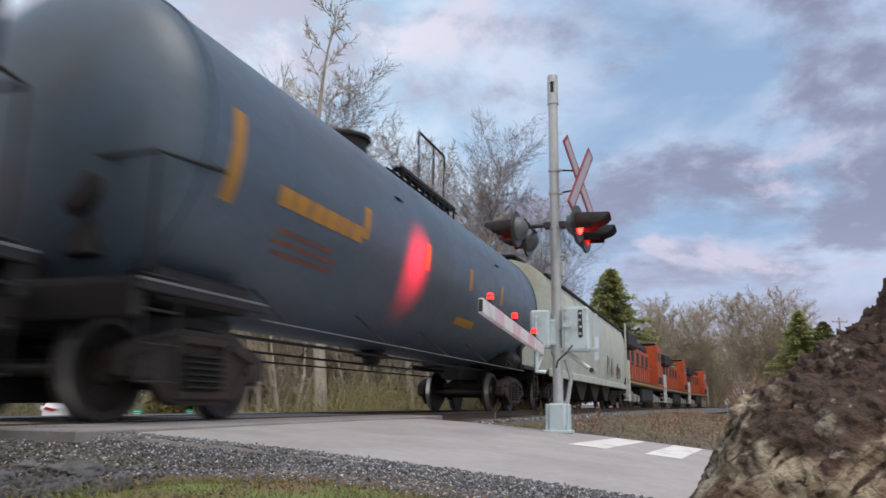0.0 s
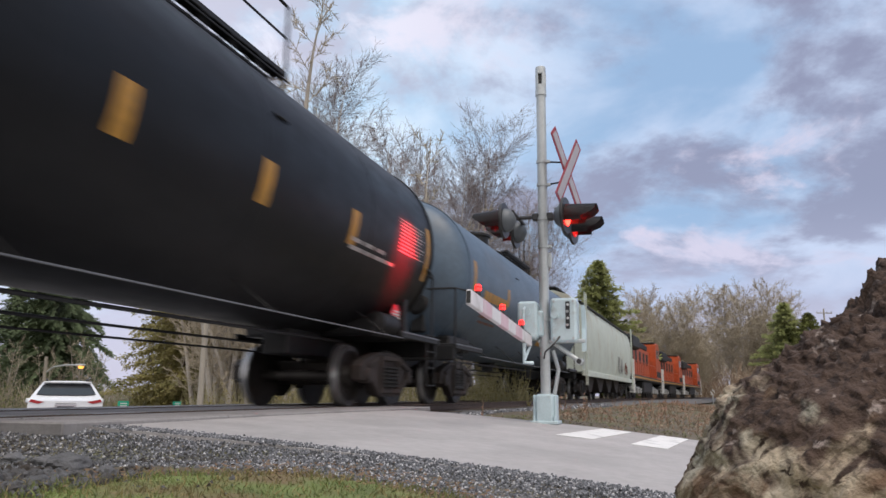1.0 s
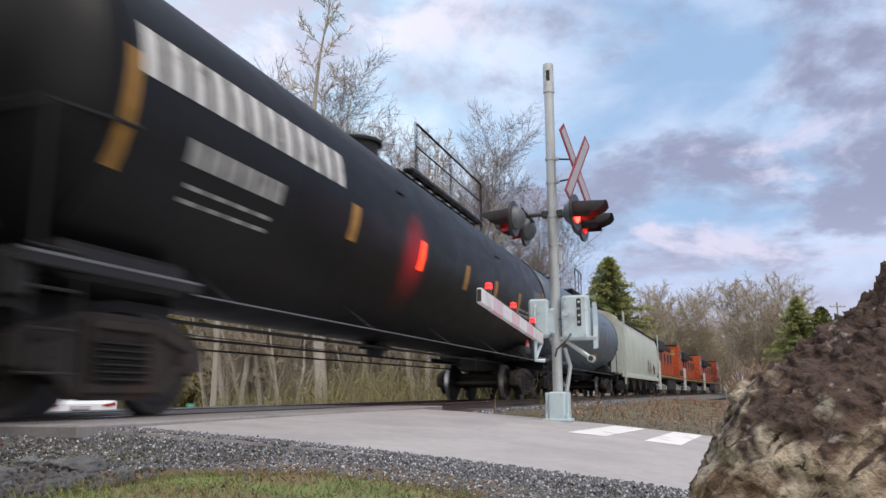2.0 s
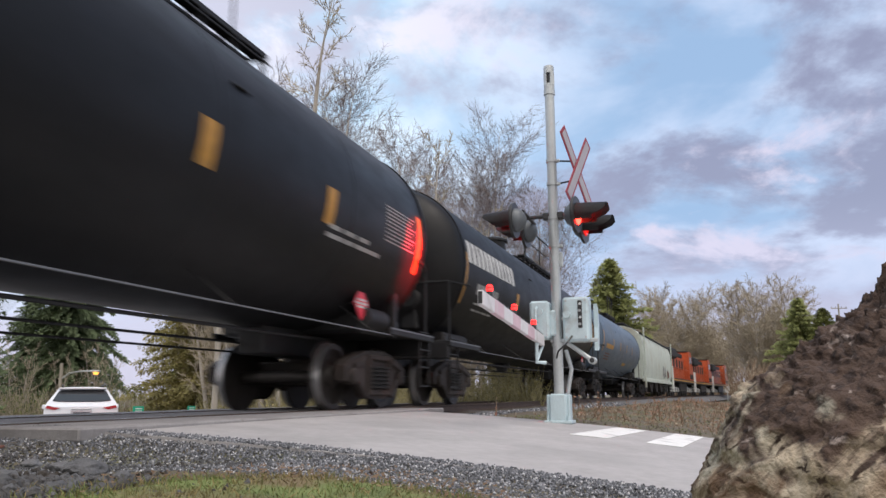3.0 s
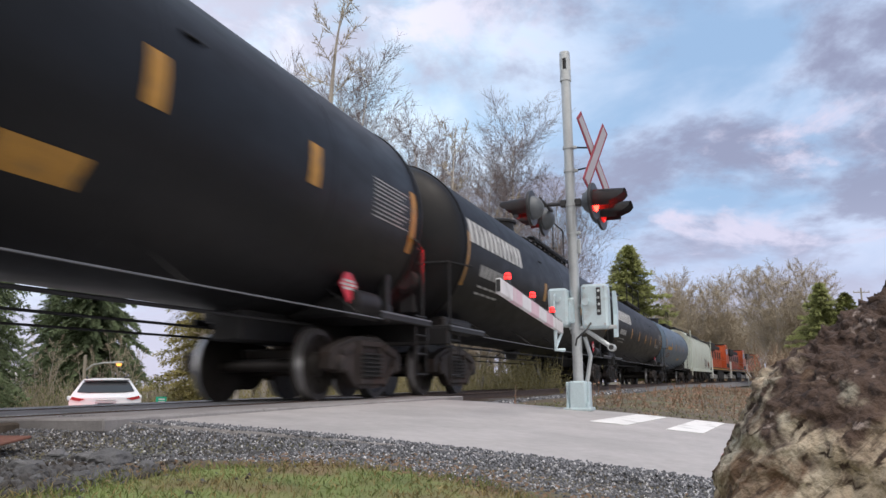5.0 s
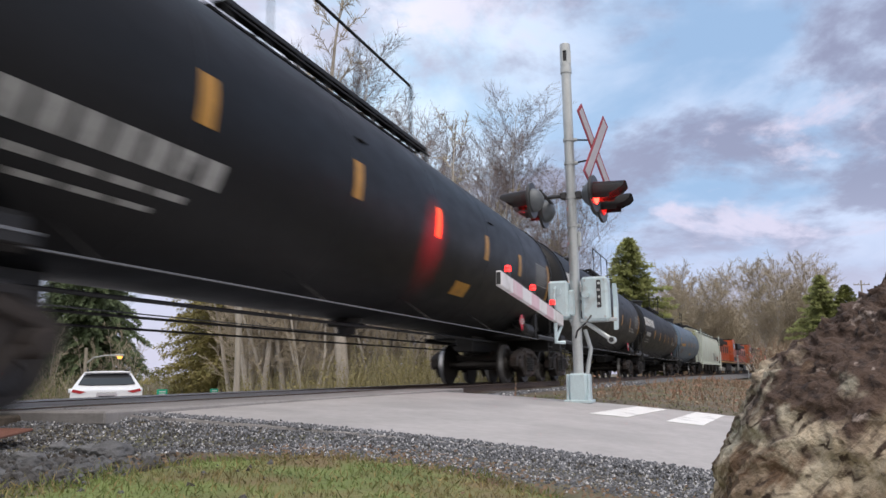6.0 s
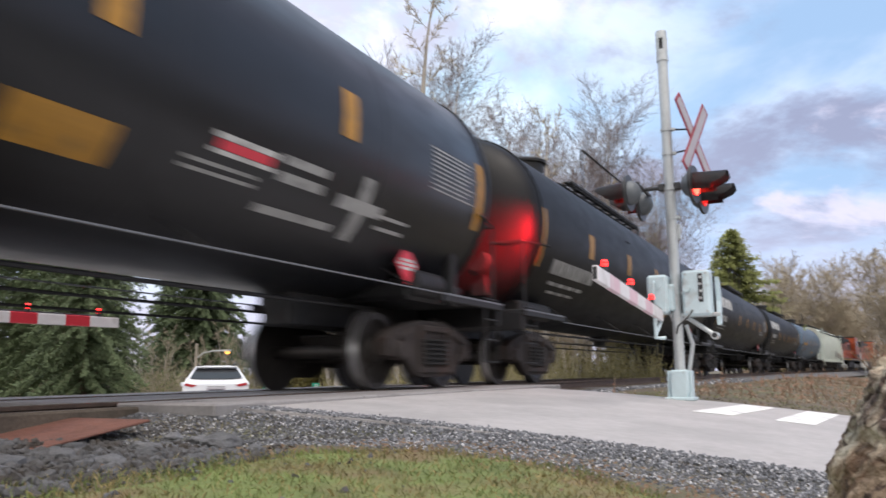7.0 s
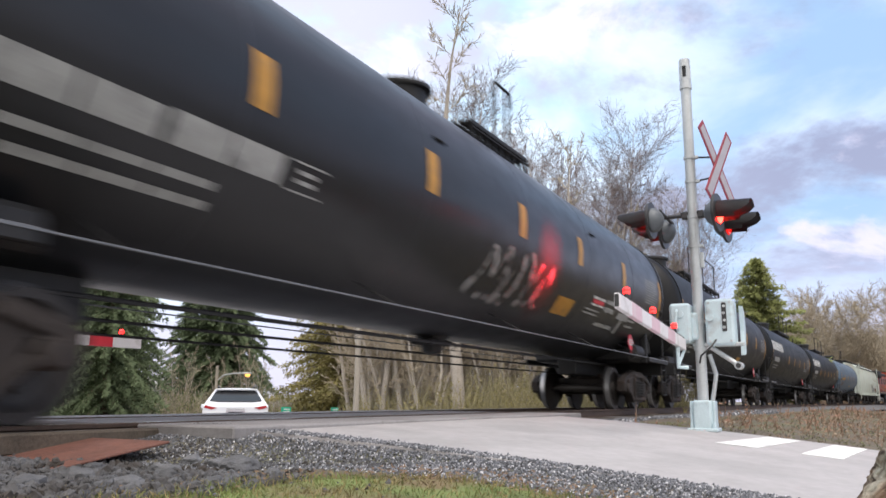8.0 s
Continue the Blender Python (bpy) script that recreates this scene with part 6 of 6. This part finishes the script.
# fallen leaves along the gravel's foot
rng = random.Random(31)
lm = Mesher()
for i in range(800):
    w = rng.uniform(2.8, 5.8)
    s = 3.72 - 0.33 * abs(w - 4.1) ** 1.3 + rng.gauss(0.0, 0.2) - 0.9 * max(0, 3.35 - w)
    p = at(s, w, ground_z(s, w) + 0.016)
    lm.leaf(p, Vector((rng.uniform(-1, 1), rng.uniform(-1, 1), rng.uniform(-0.1, 0.4))).normalized() * rng.uniform(0.010, 0.024), rng.uniform(0.006, 0.013))
M_LEAF = mat("fallen brown leaves", (0.19, 0.125, 0.08), 0.85, vary=0.4, scale=12, bump=0.1)
tagged(lm.object("fallen_leaves", [M_LEAF]), "brown fallen leaves between gravel and grass", "leaves", kind="stuff")

# ---- end of the crossing: timber header and rusty deflector plate ----


def block_at(name, s0, s1, w0, w1, z0, z1, material, label, cat, tilt=0.0, bev=0.015):
    bm = bmesh.new()
    box(bm, (0, 0, 0), (s1 - s0, w1 - w0, z1 - z0), bev)
    ob = part(name, bm, material)
    ob.matrix_world = pose(*at((s0 + s1) / 2, (w0 + w1) / 2, (z0 + z1) / 2), 0, 0, TURN0) @ pose(0, 0, 0, 0, tilt, 0)
    return tagged(ob, label, cat)


block_at("header_timber", 2.2, 4.36, 0.86, 1.04, -0.17, -0.035, M_TIE, "dark tarred timber at the end of the crossing", "timber")
block_at("deflector_plate", 2.6, 3.6, 0.95, 1.75, -0.165, -0.15, M_RUST, "rust-red sloping steel deflector plate by the rail", "plate", -8, 0.004)
for k in range(14):
    s0 = 3.2 - k * 0.55
    bm = bmesh.new()
    box(bm, (0, 0, 0), (0.22, 2.6, 0.17), 0.015)
    tie = part("railway_tie", bm, M_TIE)
    tie.matrix_world = pose(*at(s0, 0, -0.235), 0, 0, TURN0)
    tagged(tie, "dark tarred wooden tie under the rails", "railway tie", "ties")
for k in range(60):
    s0 = 11.4 + k * 0.55
    x, y, a = track(s0)
    ob = copy_thing(tie, pose(x, y, -0.235, 0, 0, 90 - math.degrees(a)))

# ---- weathered log in front ----


def log_mesh():
    bm = bmesh.new()
    c0 = Vector((1.25, 1.55, -0.15))
    lumps = [(Vector((1.30, 1.55, -0.20)), Vector((0.825, 0.50, 0.66))), (Vector((1.24, 1.52, 0.18)), Vector((0.42, 0.30, 0.38)))]

    def reach(d):
        best = 0.05
        for c, r in lumps:
            o = c0 - c
            a = sum((d[i] / r[i]) ** 2 for i in range(3))
            b = 2 * sum(o[i] * d[i] / r[i] ** 2 for i in range(3))
            cc = sum((o[i] / r[i]) ** 2 for i in range(3)) - 1
            disc = b * b - 4 * a * cc
            if disc > 0:
                best = max(best, (-b + math.sqrt(disc)) / (2 * a))
        return best

    nu, nv = 440, 240
    rows = []
    for j in range(nv + 1):
        ph = math.pi * (0.02 + 0.70 * j / nv)
        row = []
        for i in range(nu):
            th = 2 * math.pi * i / nu
            d = Vector((math.sin(ph) * math.cos(th), math.sin(ph) * math.sin(th), math.cos(ph)))
            p = c0 + d * reach(d)
            q = p * 5.0
            # smooth folded wood with flowing cracks below, crumbling bark above
            flow = noise.noise(q * 0.6) * 1.8 + 0.5 * noise.noise(q * 1.7)
            along = p.x * 0.8 + p.z * 0.6
            across = p.z * 0.8 - p.x * 0.6
            fold = 1 - abs(noise.noise(Vector((along * 3 + flow * 0.4, p.y * 4, across * 15 + flow * 2.2))))
            crack = 1 - min(1.0, abs(noise.noise(Vector((along * 5 + flow, p.y * 6, across * 34 + flow * 5)))) * 5)
            big = noise.fractal(q * 0.55, 0.8, 2.2, 4)
            crumb = noise.fractal(p * 24, 0.6, 2.1, 5)
            top = smooth01(0.10, 0.26, p.z + 0.09 * noise.noise(q * 0.8))
            k = 0.040 * big + (1 - top) * (0.022 * fold - 0.007 * crack) + 0.018 * crumb * (0.15 + top) + 0.005 * noise.fractal(p * 70, 0.6, 2.1, 3) * (0.3 + top)
            row.append(bm.verts.new(p + d * k))
        rows.append(row)
    for a, b in zip(rows, rows[1:]):
        for i in range(nu):
            bm.faces.new((a[i], b[i], b[(i + 1) % nu], a[(i + 1) % nu]))
    bm.faces.new(rows[0])
    bmesh.ops.recalc_face_normals(bm, faces=bm.faces[:])
    return bm


def log_material():
    """Pale folded wood with brown streaks and grey-green lichen, under dark crumbling bark with pale flecks."""
    m = mat("weathered wood with crumbling bark", (0.47, 0.385, 0.28), 0.9, vary=0.35, scale=7, bump=0.9, bscale=45)
    t = m.node_tree
    b = t.nodes["Principled BSDF"]
    co = t.nodes.new("ShaderNodeTexCoord")

    def field(scale, detail, dist, lo, hi, stretch=(1, 1, 1), turn=0.0):
        mp = t.nodes.new("ShaderNodeMapping")
        mp.vector_type = "TEXTURE"
        mp.inputs["Scale"].default_value, mp.inputs["Rotation"].default_value = stretch, (0, turn, 0)
        t.links.new(co.outputs["Object"], mp.inputs[0])
        n = t.nodes.new("ShaderNodeTexNoise")
        n.inputs["Scale"].default_value, n.inputs["Detail"].default_value, n.inputs["Distortion"].default_value = scale, detail, dist
        t.links.new(mp.outputs[0], n.inputs["Vector"])
        r = t.nodes.new("ShaderNodeMapRange")
        r.inputs["From Min"].default_value, r.inputs["From Max"].default_value = lo, hi
        t.links.new(n.outputs["Fac"], r.inputs["Value"])
        return r.outputs[0], n.outputs["Fac"]

    def over(fac, below, color):
        x = t.nodes.new("ShaderNodeMix")
        x.data_type = "RGBA"
        t.links.new(fac, x.inputs["Factor"])
        t.links.new(below, x.inputs[6])
        x.inputs[7].default_value = (*color, 1)
        return x.outputs[2]

    col = b.inputs["Base Color"].links[0].from_socket
    col = over(field(3.5, 5, 0.6, 0.54, 0.68)[0], col, (0.42, 0.405, 0.33))
    col = over(field(9, 7, 1.2, 0.49, 0.60, (3.2, 1.5, 0.8), -0.65)[0], col, (0.14, 0.085, 0.05))
    col = over(field(24, 6, 1.5, 0.55, 0.64, (3.5, 1.5, 0.7), -0.65)[0], col, (0.05, 0.03, 0.02))
    sp = t.nodes.new("ShaderNodeSeparateXYZ")
    t.links.new(co.outputs["Object"], sp.inputs[0])
    ad = t.nodes.new("ShaderNodeMath")
    ad.operation = "MULTIPLY_ADD"
    ad.inputs[1].default_value = 1.1
    t.links.new(sp.outputs["Z"], ad.inputs[0])
    t.links.new(field(6.5, 9, 1.4, 0, 1)[1], ad.inputs[2])
    r = t.nodes.new("ShaderNodeMapRange")
    r.inputs["From Min"].default_value, r.inputs["From Max"].default_value = 0.57, 0.68
    t.links.new(ad.outputs[0], r.inputs["Value"])
    bark = t.nodes.new("ShaderNodeRGB")
    bark.outputs[0].default_value = (0.085, 0.055, 0.042, 1)
    rough_bark = over(field(40, 5, 0.8, 0.5, 0.62)[0], bark.outputs[0], (0.035, 0.022, 0.018))
    rough_bark = over(field(26, 4, 0.5, 0.62, 0.70)[0], rough_bark, (0.36, 0.30, 0.27))
    x = t.nodes.new("ShaderNodeMix")
    x.data_type = "RGBA"
    t.links.new(r.outputs[0], x.inputs["Factor"])
    t.links.new(col, x.inputs[6])
    t.links.new(rough_bark, x.inputs[7])
    t.links.new(x.outputs[2], b.inputs["Base Color"])
    return m


M_LOG = log_material()
tagged(part("driftwood_log", log_mesh(), M_LOG, smooth=True), "weathered driftwood log with dark crumbling bark", "log")


def motions():
    """The train rolls along the track; its wheels turn with it."""
    for ob, s0 in MOVERS:
        rows = []
        for i in range(17):
            t = i * 0.5
            x, y, a = track(s0 + SPEED * t)
            rows.append((t, pose(x, y, 0, 0, 0, 90 - math.degrees(a))))
        walk(ob, rows)
        for w in ob.children_recursive:
            if w.name.startswith("wheelset"):
                c = w.location.copy()
                walk(w, [(i / 15, pose(*c, 0, math.degrees(SPEED * i / 15 / WHEEL_R) % 360, 0)) for i in range(121)])


motions()
